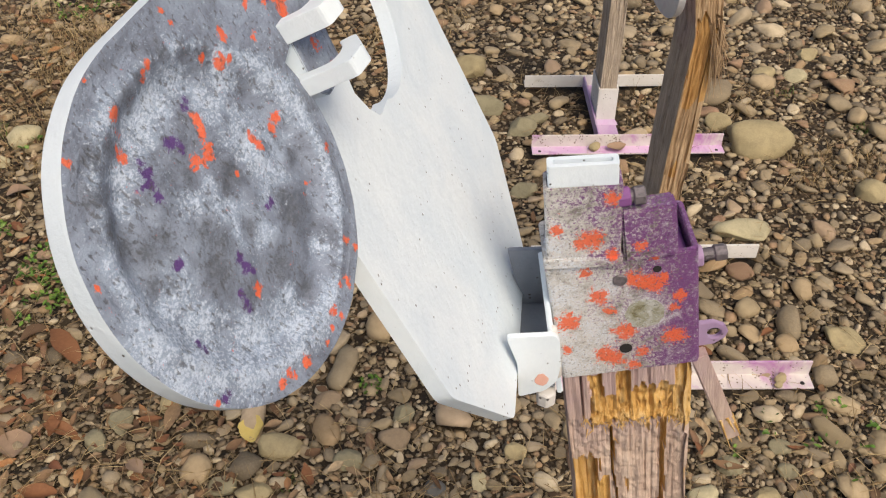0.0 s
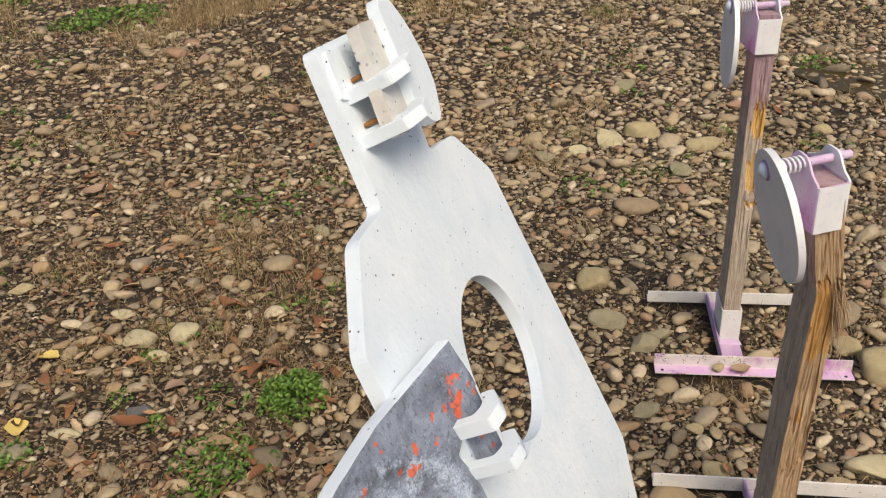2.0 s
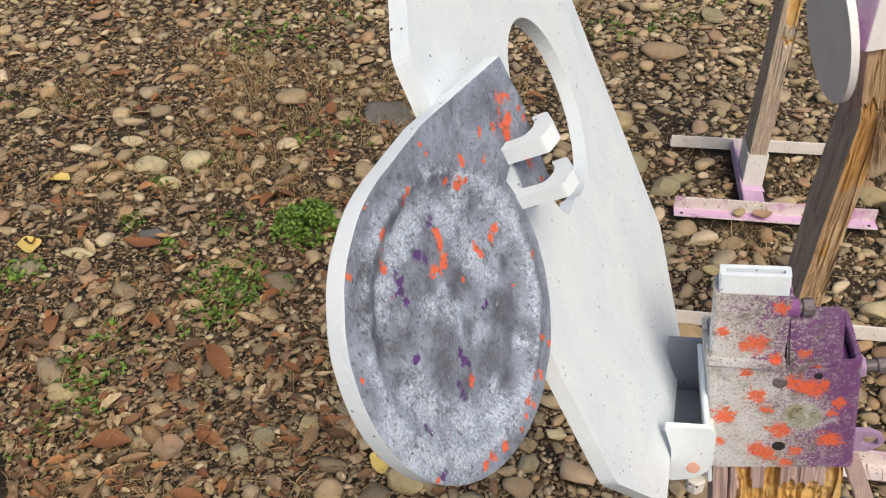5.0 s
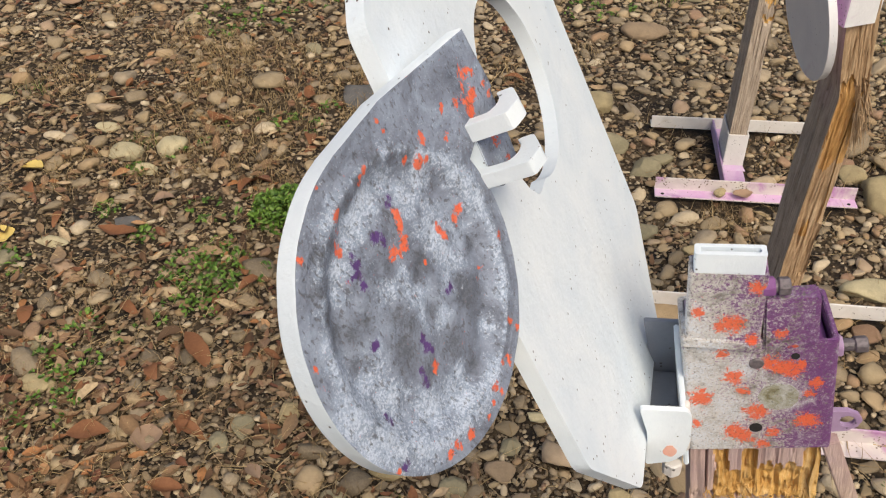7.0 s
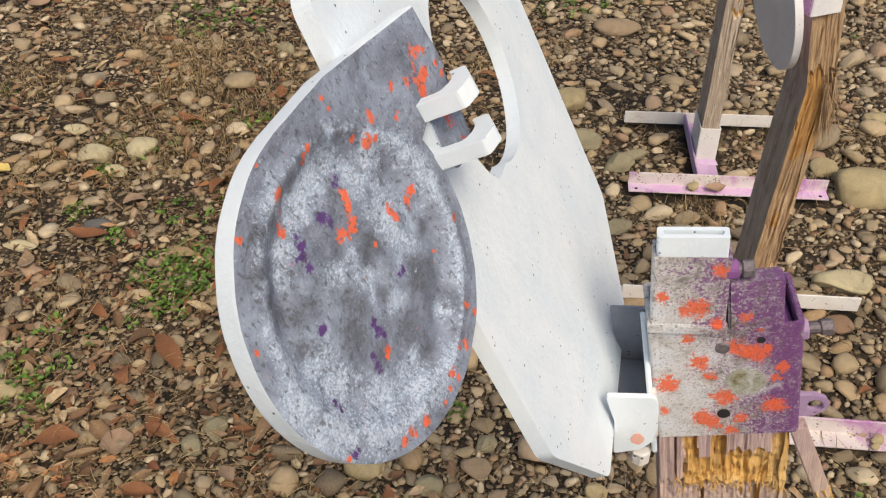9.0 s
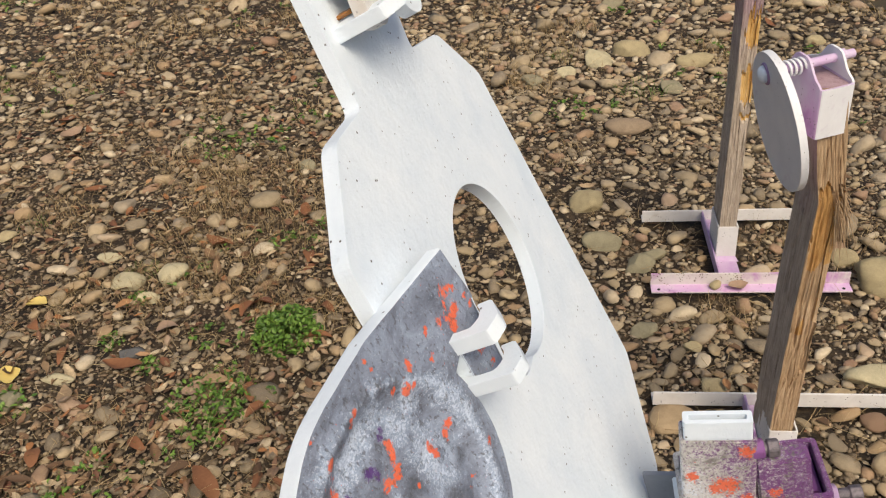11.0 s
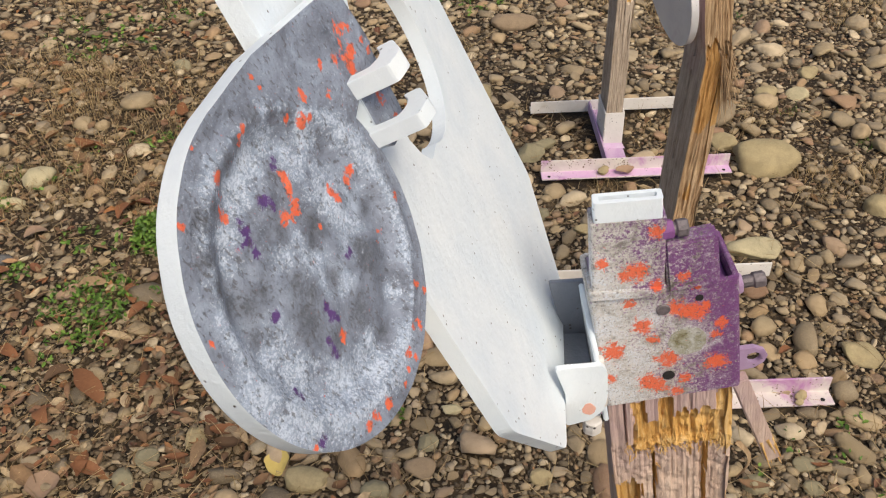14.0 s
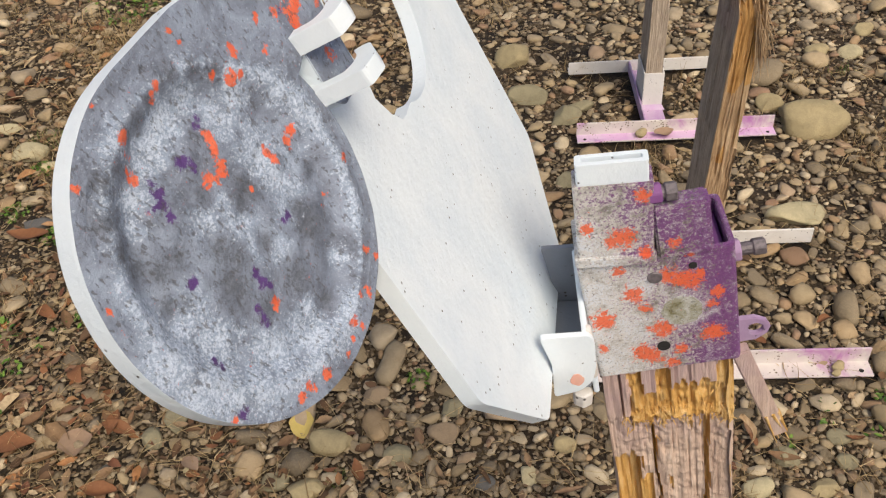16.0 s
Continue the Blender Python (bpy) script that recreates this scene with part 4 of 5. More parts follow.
def gong(m, r, pin, words):
    g = thing("gong", m, words, "steel target", "hanging gongs")
    part("disc", slab([(r * math.cos(a), r * math.sin(a)) for a in [k * math.pi / 40 for k in range(80)]], -0.0095, 0.0, 0.001), WHITE_CAP, g)
    dome = bmesh.new()
    bmesh.ops.create_uvsphere(dome, u_segments=20, v_segments=10, radius=0.0130)
    # Flat mauve-grey ring added to draw the shade round the bolt head.
    part("shade_ring", rod((pin[0], pin[1], -0.001), (pin[0], pin[1], 0.0025), 0.0145, 28, 0.0006), MAUVE, g, "greyish ring standing in for shade round the bolt head")
    part("bolt_head", moved(dome, Matrix.Translation((pin[0], pin[1], 0.003)) @ Matrix.Diagonal((0.9, 0.9, 0.62, 1))), WHITE, g, smooth=True)
    return g


def facing(origin, normal, up):
    n = Vector(normal).normalized()
    y = (Vector(up) - Vector(up).dot(n) * n).normalized()
    return axes(origin, y.cross(n), y, n)


gong(facing((0.2812, 1.0655, 0.696), (-0.973, -0.108, -0.203), (0, 0, 1)), 0.0930, (-0.0195, 0.0614), "round white steel gong leaning out on a spring bolt")
gong(facing((0.3200, 1.788, 0.742), (-1.0, 0.02, 0.0), (0, 0, 1)), 0.0945, (0.0089, 0.0724), "round white steel gong hung upright on a spring bolt")

# ---- stones ----
random.seed(11)


def ico(sub):
    bm = bmesh.new()
    bmesh.ops.create_icosphere(bm, subdivisions=sub, radius=1)
    vs = np.array([v.co[:] for v in bm.verts])
    fs = np.array([[v.index for v in f.verts] for f in bm.faces])
    bm.free()
    return vs, fs


def pebble_shapes(sub, count, seed):
    vs, fs = ico(sub)
    rng = np.random.default_rng(seed)
    out = []
    for k in range(count):
        p = np.sign(vs) * np.abs(vs) ** rng.uniform(0.72, 1.0)
        for _ in range(8):
            d = rng.normal(size=3)
            d /= np.linalg.norm(d)
            cut = rng.uniform(0.44, 0.92)
            over = np.maximum(p @ d - cut, 0)
            p = p - 0.88 * over[:, None] * d
        n3 = np.array([fn(*(v * 1.2 + k * 7.3)) + 0.5 * fn(*(v * 3.1 + k * 3.3)) for v in vs])
        p = p * (1 + 0.14 * n3[:, None])
        out.append(p / np.abs(p).max(0))
    return out, fs


SH3, F3 = pebble_shapes(3, 10, 1)
SH2, F2 = pebble_shapes(2, 14, 2)
SH1, F1 = pebble_shapes(1, 16, 3)
SH0, F0 = SH1[:8], F1
BIG = """0.14,3.12,127,120,0 0.27,3.21,157,110,1 0.23,3.81,109,120,2 0.22,2.53,157,89,3 0.07,2.06,95,88,1 0.11,1.87,110,80,2 0.23,1.81,78,51,2
0.19,1.76,83,78,2 0.50,3.08,149,85,1 -0.10,2.96,85,80,2 0.38,2.83,90,80,2 0.96,3.25,79,70,1 0.18,1.52,63,66,2 -1.00,1.73,83,80,0 -1.12,1.70,90,72,0 -1.03,1.64,65,46,0
-0.99,1.42,79,50,4 -1.13,1.33,109,36,0 -1.20,1.25,75,63,2 -1.23,1.82,71,49,0 -0.57,2.05,165,125,4 -0.80,2.34,65,60,2 -2.47,4.95,143,100,0 -0.07,1.39,38,55,1
0.67,1.78,64,70,1 0.03,3.04,78,80,0 0.77,2.97,73,70,3 -1.62,1.94,85,56,1 0.75,1.69,155,125,1 0.62,1.36,132,76,0 0.71,1.05,82,60,1 0.93,1.48,73,76,1
1.00,2.14,62,75,1 0.85,2.02,67,56,1 0.93,2.01,60,60,0 -0.14,0.81,50,48,2 -0.28,0.74,66,50,1 -0.19,0.92,56,41,3 -0.25,0.83,74,48,1 -0.07,0.84,55,46,3 0.06,0.76,30,36,0
0.44,0.78,42,40,2 0.48,0.73,48,36,1 0.39,0.73,49,36,0 0.53,0.82,36,31,2 0.53,0.78,34,31,2 -0.02,0.96,43,29,0 -0.01,0.75,42,35,4 -0.93,0.93,67,43,1 -0.52,0.88,41,55,2
-0.45,0.92,41,49,1 -0.55,0.84,38,47,2 -0.47,0.79,31,37,0 -0.39,0.93,39,43,3 -0.33,0.76,45,37,2 0.12,0.82,39,37,1 -1.00,1.02,43,33,2 -0.06,0.89,42,40,2 0.44,1.31,40,55,2 0.28,1.46,44,36,1 0.30,1.33,60,54,1 0.40,1.20,42,40,2"""
taken = {}
CELL = 0.05


def claim(x, y, r, slack):
    ci, cj = int(math.floor(x / CELL)), int(math.floor(y / CELL))
    k = int(math.ceil((r + 0.08) / CELL))
    for i in range(ci - k, ci + k + 1):
        for j in range(cj - k, cj + k + 1):
            for (a, b2, c) in taken.get((i, j), ()):
                if (a - x) ** 2 + (b2 - y) ** 2 < (slack * (c + r)) ** 2:
                    return False
    taken.setdefault((ci, cj), []).append((x, y, r))
    return True


def bare(x, y):
    """Where feet, sockets and spines stand, no stone lies."""
    for x0, x1, yf, yr, px in ((0.172, 0.619, 0.966, 1.266, 0.374), (0.208, 0.648, 1.668, 1.950, 0.391)):
        if x0 - 0.01 < x < x1 + 0.01 and (yf - 0.045 < y < yf + 0.012 or yr - 0.012 < y < yr + 0.045):
            return True
        if px - 0.045 < x < px + 0.045 and yf < y < yr:
            return True
    return abs(x - 0.236) < 0.06 and abs(y - 0.42) < 0.05


def mesh_from(name, vs, fs, material):
    me = bpy.data.meshes.new(name)
    me.from_pydata(vs, [], fs)
    me.materials.append(material)
    me.polygons.foreach_set("use_smooth", np.ones(len(me.polygons), bool))
    return me


rng = np.random.default_rng(4)
for k, row in enumerate(BIG.split()):
    x, y, w, l, c = row.split(",")
    x, y, w, l, c = float(x), float(y), float(w) / 1000, float(l) / 1000, int(c)
    h = min(w, l) * rng.uniform(0.28, 0.36)
    claim(x, y, (w + l) / 4, 0.0)
    p = SH3[k % len(SH3)] * np.array([w / 2, l / 2, h])
    me = mesh_from("stone", p.tolist(), F3.tolist(), STONES[c])
    ob = new("stone", me)
    ob.matrix_basis = pose(x, y, ground_z(x, y) + h * (0.30 if c < 4 else 0.05), rng.uniform(-6, 6), rng.uniform(-6, 6), rng.uniform(-14, 14))
    tagged(ob, STONE_WORDS[c], "stone", "large stones")

PEB = [mesh_from("pebble", p.tolist(), F2.tolist(), stone("pebble_stone", "object") if k == 0 else None) for k, p in enumerate(SH2[:8])]
for me in PEB[1:]:
    me.materials[0] = PEB[0].materials[0]


def density(x, y):
    """How stony the earth is: stonier towards the stands, bare patches between."""
    side = 1 / (1 + math.exp(-(x + 0.35 + 0.12 * (y - 1.5)) * 2.2))
    near_left = 1 / (1 + math.exp((x + 0.32) * 9)) / (1 + math.exp((y - 1.5) * 4))
    return 0.34 - 0.42 * near_left + 0.58 * side + 0.42 * fn(x, y, 2.0, 1.1) + 0.25 * fn(x, y, 6.0, 3.3)


def inside(x, y):
    """The stretch of ground that the walk looks over."""
    return 0.55 < y < 8.6 and -0.78 * y - 0.35 < x < 0.36 * y + 0.55


def scatter(count, y0, y1, size, spread, slack, shapes, faces, parts_wanted=0, least=0.0, around=False, material=GRAVEL):
    vs, fs, base, made = [], [], 0, 0
    for _ in range(count):
        u = rng.random()
        y = y0 * (y1 / y0) ** u
        x = rng.uniform(-0.78 * y - 0.35, 0.36 * y + 0.55)
        if around:
            x, y = rng.uniform(-5.6, 4.2), rng.uniform(-2.0, 7.5)
        if inside(x, y) == around or bare(x, y) or rng.random() > max(least, density(x, y)):
            continue
        s = size * math.exp(rng.normal(0, spread)) * (1 + 0.10 * (y - 1))
        w, l, h = s * rng.uniform(0.8, 1.2), s * rng.uniform(0.5, 1.0), s * rng.uniform(0.28, 0.55)
        if not claim(x, y, (w + l) / 4, slack):
            continue
        m = pose(0, 0, 0, rng.uniform(-18, 18), rng.uniform(-18, 18), rng.uniform(0, 360))
        z = ground_z(x, y) + h * rng.uniform(0.06, 0.42)
        if made < parts_wanted and -0.7 < x < 0.75 and y < 1.45:
            ob = new("pebble", PEB[made % len(PEB)])
            ob.matrix_basis = Matrix.Translation((x, y, z)) @ m @ Matrix.Diagonal((w / 2, l / 2, h / 2, 1))
            ob.parent = ground
            made += 1
            continue
        p = (shapes[rng.integers(len(shapes))] * np.array([w / 2, l / 2, h / 2])) @ np.array(m.to_3x3()).T + np.array([x, y, z])
        vs.append(p)
        fs.append(faces + base)
        base += len(p)
    ob = new("gravel", mesh_from("gravel", np.concatenate(vs).tolist(), np.concatenate(fs).tolist(), material))
    ob.parent = ground
    return tagged(ob, "loose tan, grey and brown gravel", kind="stuff")


scatter(1500, 0.6, 8.5, 0.052, 0.32, 0.92, SH2, F2)
scatter(6500, 0.6, 3.2, 0.030, 0.36, 0.84, SH2, F2, 280)
scatter(9000, 2.6, 8.5, 0.034, 0.40, 0.84, SH1, F1)
scatter(22000, 0.6, 3.2, 0.0175, 0.40, 0.74, SH1, F1, 0, 0.30)
scatter(24000, 0.6, 3.0, 0.0120, 0.34, 0.62, SH1, F1, 0, 0.55, False, FINE_GRAVEL)
scatter(70000, 0.6, 2.7, 0.0078, 0.34, 0.52, SH0, F0, 0, 0.62, False, FINE_GRAVEL)
scatter(30000, 2.2, 8.5, 0.022, 0.40, 0.64, SH1, F1, 0, 0.35)
scatter(42000, 2.2, 8.5, 0.0135, 0.38, 0.50, SH0, F0, 0, 0.55, False, FINE_GRAVEL)
scatter(45000, 0.6, 8.5, 0.048, 0.42, 0.72, SH1, F1, 0, 0.8, True)

# ---- fallen leaves, weeds, straw ----
random.seed(21)


def leaf_mesh(length, width, curl, fold, pts=7, seed=0):
    """A dead leaf: a pointed blade folded on its midrib and curled along it, with a thickness."""
    rows = []
    for k in range(pts):
        t = k / (pts - 1)
        half = width / 2 * math.sin(math.pi * min(1.0, t * 0.94 + 0.05)) ** 0.8 * (1 + 0.25 * fn(t * 5, seed, 1.0))
        ang = curl * (t - 0.5)
        x = length * (math.sin(ang) / curl if abs(curl) > 0.05 else t - 0.5)
        z = length * (1 - math.cos(ang)) / curl if abs(curl) > 0.05 else 0.0
        side = 0.10 * width * fn(t * 3, seed, 5.0)
        rows.append([(x, side - half, z + fold * half), (x, side - half * 0.5, z + fold * half * 0.35), (x, side, z), (x, side + half * 0.5, z + fold * half * 0.35 + 0.1 * half * fn(t * 6, seed, 9.0)), (x, side + half, z + fold * half)])
    vs = [p for r in rows for p in r]
    n = len(vs)
    vs += [(x, y, z - 0.0006) for x, y, z in vs]
    fs = []
    for j in range(pts - 1):
        for i in range(4):
            a = j * 5 + i
            fs.append((a, a + 5, a + 6, a + 1))
            fs.append((n + a, n + a + 1, n + a + 6, n + a + 5))
    return vs, fs


KINDS = {"r": (RUST_LEAF, "curled rust-brown dead leaf lying on gravel"), "y": (YELLOW, "yellow fallen leaf lying on gravel"), "p": (PALE, "pale pinkish dead leaf lying on gravel"), "d": (LITTER, "dark maroon dead leaf lying on gravel"), "m": (PALE, "broad mauve-tan dead leaf lying on gravel"), "t": (PALE, "dull yellow-brown leaf lying on gravel")}
LEAVES = """r-0.94,1.89,98 r-0.75,1.59,86 r-0.56,1.59,70 r-0.98,1.37,110 r-1.15,1.41,66 r-0.55,1.48,67 y-1.32,1.60,61 p-0.93,1.51,58 p-0.79,1.30,55 y-1.24,1.33,59 r-0.66,1.30,57 r-0.63,1.25,62
r-1.28,1.51,55 r-0.66,1.82,85 r-0.73,2.05,67 d-1.07,1.27,83 d-0.51,1.29,75 r-1.85,2.77,95 t-1.76,2.63,110 r-1.71,2.67,57 r-1.18,2.37,69 r-1.17,3.29,75 r-2.18,4.03,80 r-0.67,1.05,101 r-0.92,1.87,71
r-0.78,0.83,80 m-0.67,0.83,58 r-0.62,0.87,57 r-0.60,0.74,59 r-0.57,1.06,55 r-0.40,0.93,51 y-0.30,0.862,52 r-0.61,0.86,65 p-0.47,0.79,43 r-0.20,0.77,45 r-0.73,0.98,55 r-0.47,0.88,44
r0.46,1.02,31 r0.55,0.81,29 p-0.50,1.22,54 r-0.16,2.19,67 r0.84,3.47,76 r0.58,1.06,38 r0.40,0.81,28 r-0.52,1.05,48 r-0.85,1.14,55 r-1.05,1.10,60 d-0.90,0.96,60 r-1.22,2.05,70 r-1.45,2.2,75"""
for k, row in enumerate(LEAVES.split()):
    kind, (x, y, l) = row[0], [float(v) for v in row[1:].split(",")]
    l /= 1000
    wide = {"y": 0.8, "p": 0.55, "m": 0.85}.get(kind, random.uniform(0.28, 0.5))
    vs, fs = leaf_mesh(l, l * wide, random.uniform(0.4, 1.6) * random.choice((-1, 1)) if kind != "y" else 0.4, random.uniform(0.15, 0.7), 9, k * 3.7)
    ob = new("fallen_leaf", mesh_from("fallen_leaf", vs, fs, KINDS[kind][0]))
    low = min(v[2] for v in vs)
    ob.matrix_basis = pose(x, y, ground_z(x, y) + 0.012 - low * 0.6, random.uniform(-14, 14), random.uniform(-14, 14), random.uniform(0, 180))
    tagged(ob, KINDS[kind][1], "leaf", "fallen leaves")


def strew(name, count, make, material, words, accept, y0=0.6, y1=8.5):
    vs, fs, base = [], [], 0
    for k in range(count):
        y = y0 * (y1 / y0) ** random.random()
        x = random.uniform(-0.78 * y - 0.35, 0.36 * y + 0.55)
        if not inside(x, y) or random.random() > accept(x, y):
            continue
        v, f, lift = make(k, x, y)
        m = np.array(pose(x, y, ground_z(x, y) + lift, random.uniform(-22, 22), random.uniform(-22, 22), random.uniform(0, 360)))
        v = np.array(v) @ m[:3, :3].T + m[:3, 3]
        vs.append(v)
        fs += [tuple(i + base for i in q) for q in f]
        base += len(v)
    ob = new(name, mesh_from(name, np.concatenate(vs).tolist(), fs, material))
    return tagged(ob, words, name.replace("_", " "), kind="stuff")


def litter_place(x, y):
    return max(0.02, min(1.0, 0.95 - density(x, y) + 0.6 * fn(x, y, 12.0, 2.2)))


def small_leaf(k, x, y):
    l = random.uniform(0.009, 0.034) * (1 + 0.12 * (y - 1))
    v, f = leaf_mesh(l, l * random.uniform(0.3, 0.6), random.uniform(-1.6, 1.6), random.uniform(0, 0.8), 4, k * 1.3)
    return v, f, 0.010


def leafy_place(x, y):
    return litter_place(x, y) * (0.18 + 0.82 / (1 + math.exp((x + 0.30) * 7)))


strew("leaf_litter", 15000, small_leaf, LITTER, "crumbled brown and rust leaf litter over gravel", leafy_place)


def blade(points, w):
    """A thin three-sided stem along points."""
    vs, fs = [], []
    for k, p in enumerate(points):
        r = w * (1 - 0.8 * k / (len(points) - 1))
        vs += [(p[0] - r, p[1], p[2]), (p[0] + r, p[1] + r * 0.4, p[2]), (p[0], p[1] - r * 0.4, p[2] + r)]
    for k in range(len(points) - 1):
        for i in range(3):
            a, b2 = 3 * k + i, 3 * k + (i + 1) % 3
            fs.append((a, b2, b2 + 3, a + 3))
    return vs, fs


def straw_stem(k, x, y):
    l = random.uniform(0.015, 0.07) * (1 + 0.12 * (y - 1))
    b1, b2 = random.uniform(-0.3, 0.3), random.uniform(0.0, 0.35)
    v, f = blade([(0, l * t, l * b2 * t) if t < 0.5 else (l * b1 * (t - 0.5), l * t, l * b2 * (1 - t)) for t in (0, 0.35, 0.7, 1.0)], random.uniform(0.0004, 0.0010) * (1 + 0.12 * (y - 1)))
    return v, f, 0.012


def straw_place(x, y):
    return min(1.0, 0.14 + litter_place(x, y)) * (0.55 if x < -0.2 and y < 1.4 else 1.0)


strew("dry_straw", 22000, straw_stem, STRAW, "dry straw bits and thin twigs over gravel", straw_place)


def tuft_of(name, spots, material, words, category, group=""):
    """Upright tufts: spots are rows of (x, y, radius, height, blades)."""
    for x, y, r, h, n in spots:
        vs, fs, base = [], [], 0
        for k in range(n):
            a, d = random.uniform(0, 6.283), r * math.sqrt(random.random())
            px, py = d * math.cos(a), d * math.sin(a)
            hh = h * random.uniform(0.4, 1.1)
            lean = random.uniform(0.2, 1.1)
            b2 = random.uniform(0, 6.283)
            pts = [(px + hh * lean * t * t * math.cos(b2), py + hh * lean * t * t * math.sin(b2), hh * t * (1 - 0.25 * t)) for t in (0, 0.4, 0.75, 1.0)]
            v, f = blade(pts, random.uniform(0.0007, 0.0014) * (0.6 + 6 * h))
            vs += v
            fs += [tuple(i + base for i in q) for q in f]
            base += len(v)
        ob = new(name, mesh_from(name, vs, fs, material))
        ob.matrix_basis = pose(x, y, ground_z(x, y) - 0.002)
        tagged(ob, words, category, group, "stuff")


tuft_of("dry_grass_tuft", [(-0.10, 2.93, 0.10, 0.07, 110), (-1.03, 2.10, 0.09, 0.06, 80), (-1.17, 3.9, 0.16, 0.12, 120), (-1.05, 2.25, 0.10, 0.08, 70), (-0.62, 1.22, 0.06, 0.035, 60), (-1.25, 2.9, 0.12, 0.07, 80), (-0.72, 1.35, 0.07, 0.04, 50), (-0.45, 1.32, 0.06, 0.03, 50), (-0.38, 0.80, 0.04, 0.02, 40), (0.02, 2.35, 0.08, 0.05, 60), (-0.95, 1.18, 0.06, 0.04, 50), (0.35, 1.60, 0.06, 0.03, 60), (0.05, 3.5, 0.12, 0.10, 90), (0.2, 5.2, 0.16, 0.12, 120)], STRAW, "tuft of dry straw-coloured grass in gravel", "grass", "dry grass tufts")
tuft_of("green_grass_tuft", [(-1.10, 1.75, 0.05, 0.03, 60), (-0.52, 2.38, 0.03, 0.03, 30), (0.16, 5.25, 0.10, 0.10, 90), (0.28, 2.83, 0.09, 0.06, 60), (-1.55, 2.0, 0.05, 0.04, 40), (0.0, 3.2, 0.05, 0.05, 40), (1.0, 1.75, 0.03, 0.03, 24), (0.88, 1.92, 0.03, 0.03, 24), (-0.23, 0.77, 0.02, 0.015, 30)], GREEN, "small tuft of green grass in gravel", "grass", "green grass tufts")


def weed(x, y, r, h, n, size, words):
    """A low weed: a mound of stems that carry many small round leaves."""
    vs, fs, base = [], [], 0
    for k in range(n):
        a, d = random.uniform(0, 6.283), math.sqrt(random.random())
        rr = r * (1 + 0.3 * fn(math.cos(a) * 2, math.sin(a) * 2, x))
        top = h * math.sqrt(max(0.05, 1 - d * d)) * random.uniform(0.55, 1.1)
        v, f = leaf_mesh(size * random.uniform(0.6, 1.3), size * random.uniform(0.45, 0.75), random.uniform(-0.8, 0.8), random.uniform(0, 0.5), 4, k)
        m = np.array(pose(rr * d * math.cos(a), rr * d * math.sin(a), top, random.uniform(-45, 45), random.uniform(-45, 45), random.uniform(0, 360)))
        vs += (np.array(v) @ m[:3, :3].T + m[:3, 3]).tolist()
        fs += [tuple(i + base for i in q) for q in f]
        base += len(v)
        if k % 3 == 0:
            v, f = blade([(0.3 * rr * d * math.cos(a), 0.3 * rr * d * math.sin(a), 0), (0.7 * rr * d * math.cos(a), 0.7 * rr * d * math.sin(a), top * 0.6), (rr * d * math.cos(a), rr * d * math.sin(a), top)], 0.0008)
            vs += v
            fs += [tuple(i + base for i in q) for q in f]
            base += len(v)
    ob = new("weed", mesh_from("weed", vs, fs, GREEN))
    ob.matrix_basis = pose(x, y, ground_z(x, y))
    return tagged(ob, words, "weed", "green weeds")


weed(-0.625, 1.50, 0.082, 0.050, 900, 0.012, "dense bright green weed clump growing in gravel")
weed(-0.735, 1.275, 0.100, 0.026, 330, 0.012, "loose green weed mat with pale leaf on it")
weed(-1.06, 1.63, 0.035, 0.02, 90, 0.010, "small green weed between stones")
weed(-0.93, 1.38, 0.030, 0.018, 50, 0.010, "small green weed between stones")
weed(-1.055, 1.465, 0.035, 0.018, 50, 0.010, "small green weed between stones")
weed(-1.20, 1.24, 0.06, 0.03, 90, 0.014, "green weed beside a tan stone")
weed(-0.116, 0.958, 0.022, 0.014, 40, 0.008, "small green weed between stones")
weed(-3.15, 5.45, 0.40, 0.05, 700, 0.03, "green weedy grass patch at the gravel's edge")
weed(-4.5, 6.0, 0.35, 0.06, 400, 0.03, "green weedy grass patch at the gravel's edge")
weed(-1.2, 5.9, 0.18, 0.05, 200, 0.025, "green weedy grass patch at the gravel's edge")
weed(1.15, 4.15, 0.12, 0.03, 120, 0.018, "green weeds by the wet hollow")


def reed(k, x, y):
    h = random.uniform(0.04, 0.15)
    b1, b2 = random.uniform(-0.5, 0.5), random.uniform(-0.5, 0.5)
    v, f = blade([(h * b1 * t * t, h * b2 * t * t, h * t) for t in (0, 0.4, 0.75, 1.0)], random.uniform(0.0014, 0.0032))
    return v, f, 0.0


def reed_place(x, y):
    far = max(0.0, min(1.0, (y - 4.7 + 0.9 * fn(x, y, 1.0, 0.9)) / 0.9))
    patch = max(0.0, min(1.0, 0.30 + 1.6 * fn(x, y, 4.0, 1.1) + 0.8 * fn(x, y, 9.0, 3.0) + 0.25 * (y - 5.6)))
    return far * patch * max(0.12, min(1.0, 0.75 - 0.40 * x))


strew("dry_grass", 60000, reed, STRAW, "dry straw-coloured grass at the gravel's far edge", reed_place, 4.2, 8.6)



def short_grass(k, x, y):
    h = random.uniform(0.012, 0.045) * (0.6 + 0.22 * y)
    b1, b2 = random.uniform(-0.9, 0.9), random.uniform(-0.9, 0.9)
    v, f = blade([(h * b1 * t * t, h * b2 * t * t, h * t) for t in (0, 0.4, 0.75, 1.0)], random.uniform(0.0006, 0.0012) * (0.6 + 0.3 * y))
    return v, f, 0.0


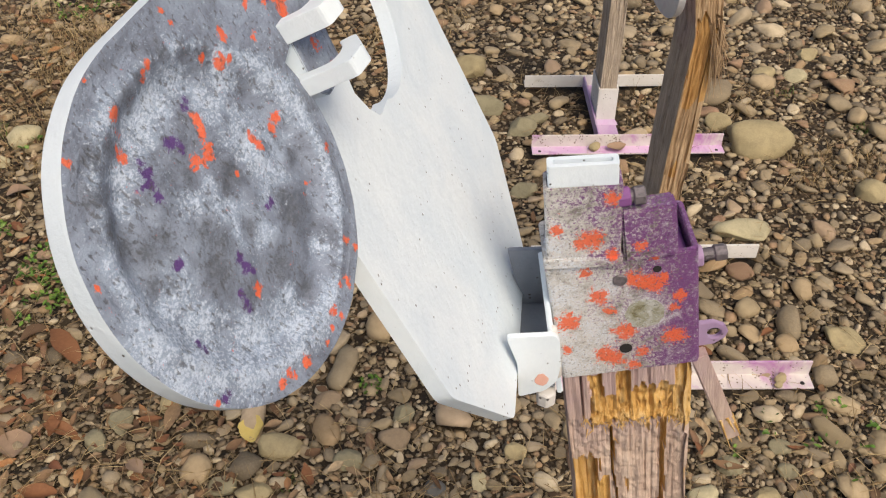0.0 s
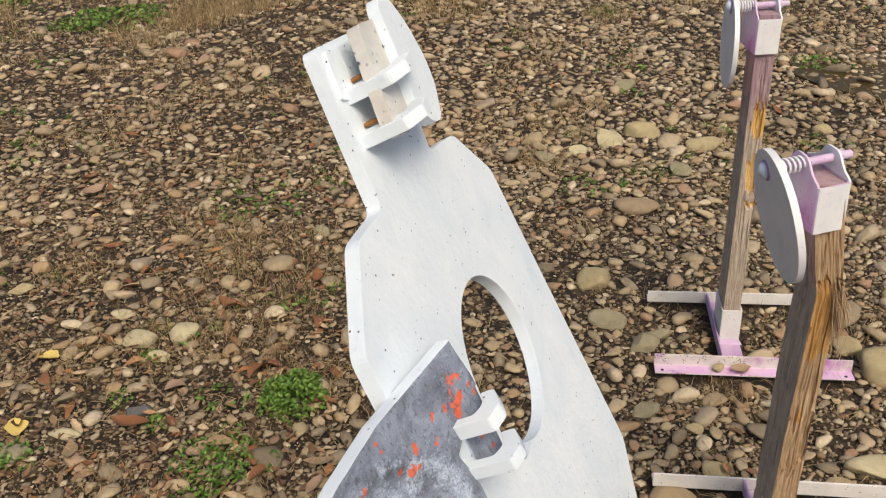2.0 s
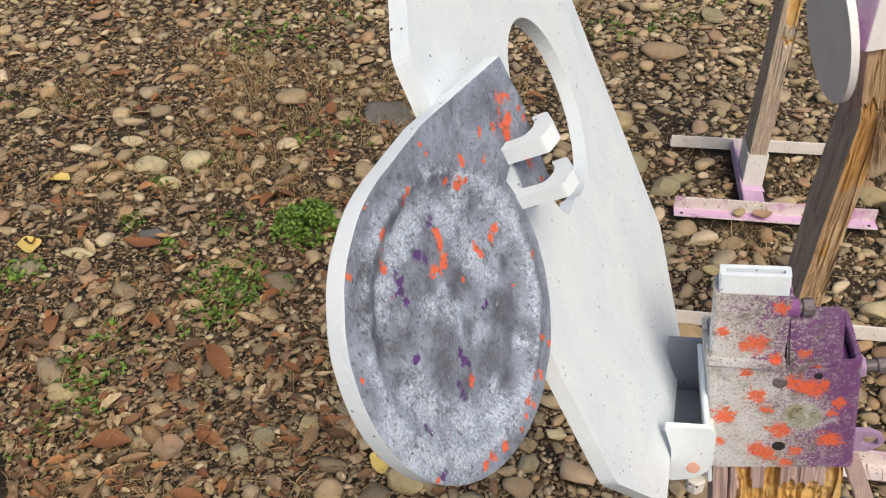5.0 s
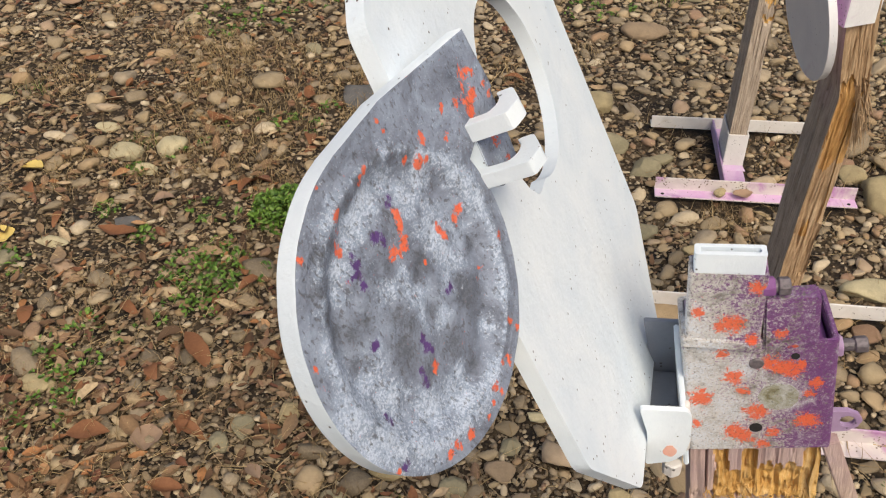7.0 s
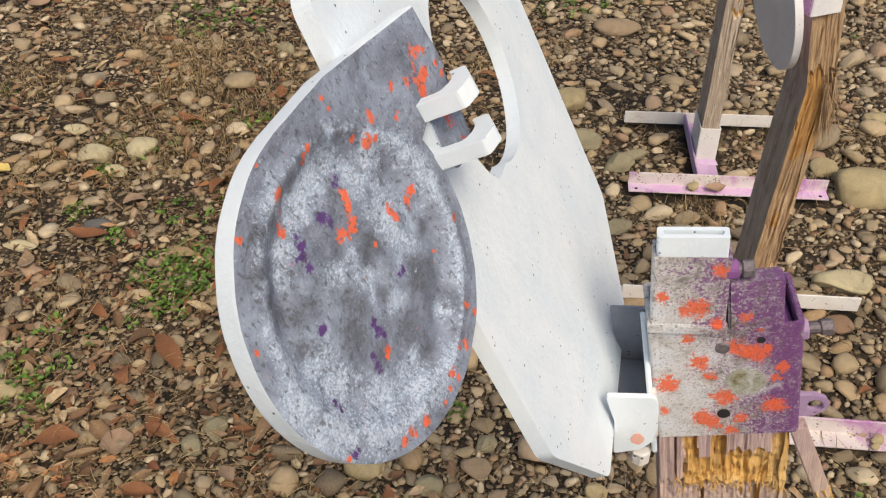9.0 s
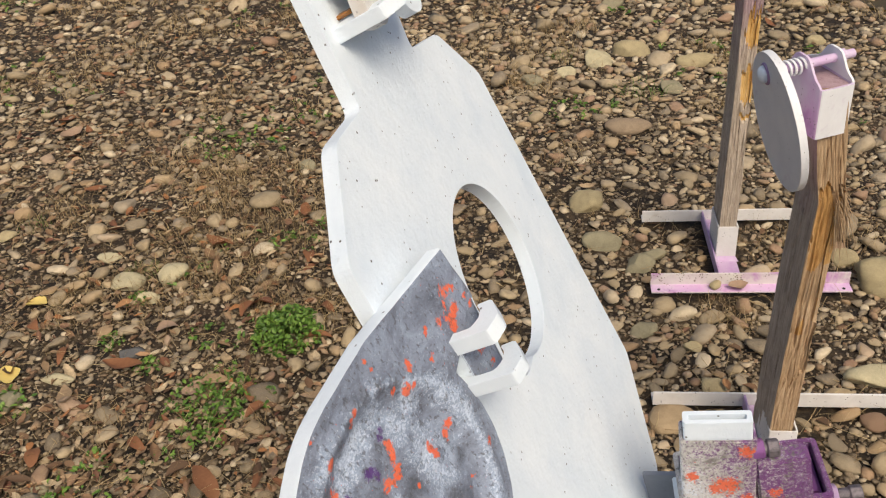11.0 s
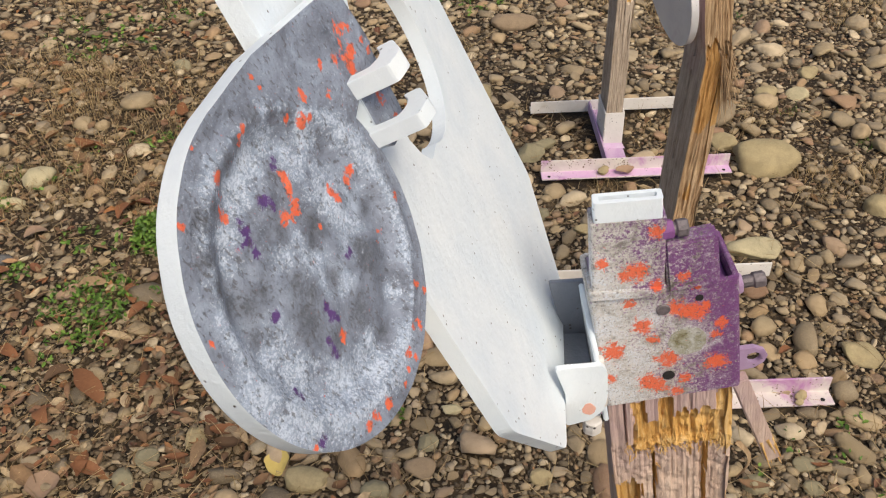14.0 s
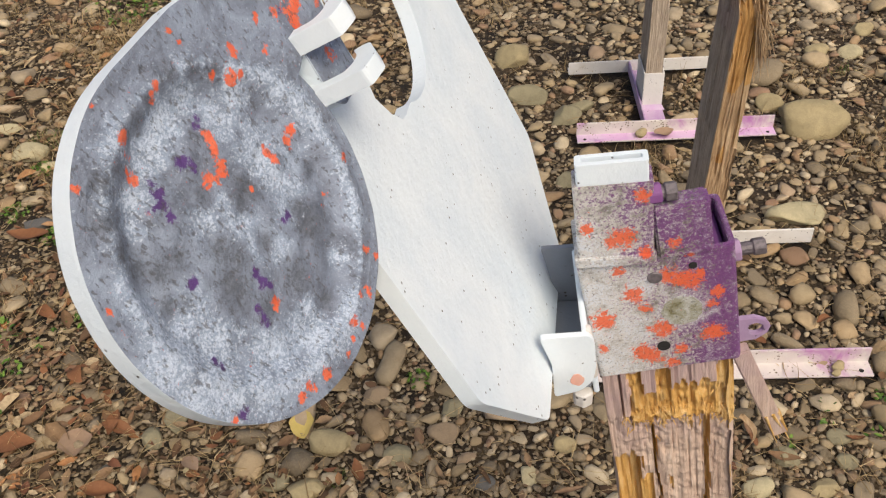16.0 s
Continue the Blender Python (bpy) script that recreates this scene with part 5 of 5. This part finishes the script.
def clump_place(x, y):
    p = fn(x, y, 14.0, 1.3) + 0.9 * fn(x, y, 3.0, 4.5)
    low = 0.20 if x < -0.15 else 0.38
    return 0.0 if bare(x, y) or p < low else min(1.0, (p - low) * 4)


strew("dry_grass", 42000, short_grass, STRAW, "short dry grass growing in patches between stones", clump_place, 1.5, 6.5)


def sprig(k, x, y):
    """A few small leaves on a low stem."""
    vs, fs = [], []
    for i in range(random.randint(3, 7)):
        l = random.uniform(0.006, 0.014) * (1 + 0.2 * (y - 1))
        v, f = leaf_mesh(l, l * random.uniform(0.35, 0.7), random.uniform(-0.9, 0.9), random.uniform(0, 0.5), 4, k + i)
        m = np.array(pose(random.uniform(-0.012, 0.012), random.uniform(-0.012, 0.012), random.uniform(0.004, 0.014), random.uniform(-35, 35), random.uniform(-35, 35), random.uniform(0, 360)))
        fs += [tuple(q + len(vs) for q in g) for g in f]
        vs += (np.array(v) @ m[:3, :3].T + m[:3, 3]).tolist()
    return vs, fs, 0.008


def sprig_place(x, y):
    p = fn(x, y, 21.0, 1.7) + 0.7 * fn(x, y, 25.0, 5.0)
    return 0.0 if bare(x, y) or p < 0.30 else min(1.0, (p - 0.30) * 3) * (1.0 if x < -0.25 or y > 2.6 else 0.06)


strew("green_sprigs", 9000, sprig, GREEN, "tiny green weed sprigs scattered between stones", sprig_place, 0.7, 7.0)


def broad_leaf(k, x, y):
    l = random.uniform(0.028, 0.062)
    v, f = leaf_mesh(l, l * random.uniform(0.2, 0.5), random.uniform(-2.2, 2.2), random.uniform(0.3, 1.2), 7, k * 2.1)
    return v, f, 0.013


strew("dead_leaves", 700, broad_leaf, LITTER, "curled rust and brown dead leaves over gravel", lambda x, y: leafy_place(x, y) * 0.8, 0.65, 6.0)

# long stalks on the near weed mat
for p, q in (((-0.99, 1.50, 0.02), (-0.79, 1.305, 0.035)), ((-0.98, 1.33, 0.02), (-0.80, 1.24, 0.02)), ((-0.80, 1.30, 0.03), (-0.62, 1.27, 0.03)), ((-1.5, 1.55, 0.02), (-1.32, 1.62, 0.025)), ((-0.62, 1.70, 0.015), (-0.52, 1.80, 0.02)), ((0.64, 1.27, 0.015), (0.74, 1.14, 0.015)), ((0.62, 1.00, 0.012), (0.80, 1.06, 0.012))):
    a, c = Vector(p), Vector(q)
    mid = (a + c) / 2 + Vector((0.006, 0.004, 0.006))
    ob = new("dry_stalk", mesh_from("dry_stalk", *blade([tuple(a), tuple((a + mid) / 2), tuple(mid), tuple((c + mid) / 2), tuple(c)], 0.0016), STRAW))
    tagged(ob, "thin dry straw stalk lying across the gravel", "stalk", "dry stalks")

# the wet hollow
m, nt, b = mat("brown_water")
b.inputs["Base Color"].default_value = (0.06, 0.042, 0.014, 1)
b.inputs["Roughness"].default_value = 0.4
b.inputs["Specular IOR Level"].default_value = 0.15
bump(nt, b, noise_tex(nt, coords(nt), 30, 3), 0.15, 0.003)
pool = slab([(1.42 + (0.42 + 0.10 * fn(math.cos(a) * 1.5, math.sin(a) * 1.5, 3.0)) * math.cos(a), 4.05 + (0.42 + 0.14 * fn(math.cos(a) * 2, math.sin(a) * 2, 8.0)) * math.sin(a)) for a in [k * math.pi / 24 for k in range(48)]], -0.03, -0.004, 0)
tagged(part("puddle", pool, m, None, "shallow brown puddle in a gravel hollow"), "", "puddle", "", "structure")

# small stones caught on the feet
for x, y, r, c in ((0.352, 1.650, 0.013, 1), (0.566, 0.948, 0.010, 1), (0.560, 0.936, 0.007, 1)):
    ob = new("stone", mesh_from("stone", (SH3[3] * np.array([r * 1.2, r, r * 0.7])).tolist(), F3.tolist(), STONES[c]))
    ob.matrix_basis = pose(x, y, 0.008 + r * 0.6, 0, 0, 30 * c)
    tagged(ob, "small tan stone lying on the stand's foot", "stone", "stones on the stands")
ob = new("fallen_leaf", mesh_from("fallen_leaf", *leaf_mesh(0.05, 0.03, 0.9, 0.4, 9, 3.0), PALE))
ob.matrix_basis = pose(0.402, 1.648, 0.014, 4, 3, 20)
tagged(ob, "pale tan leaf lying on the stand's foot", "leaf", "fallen leaves")
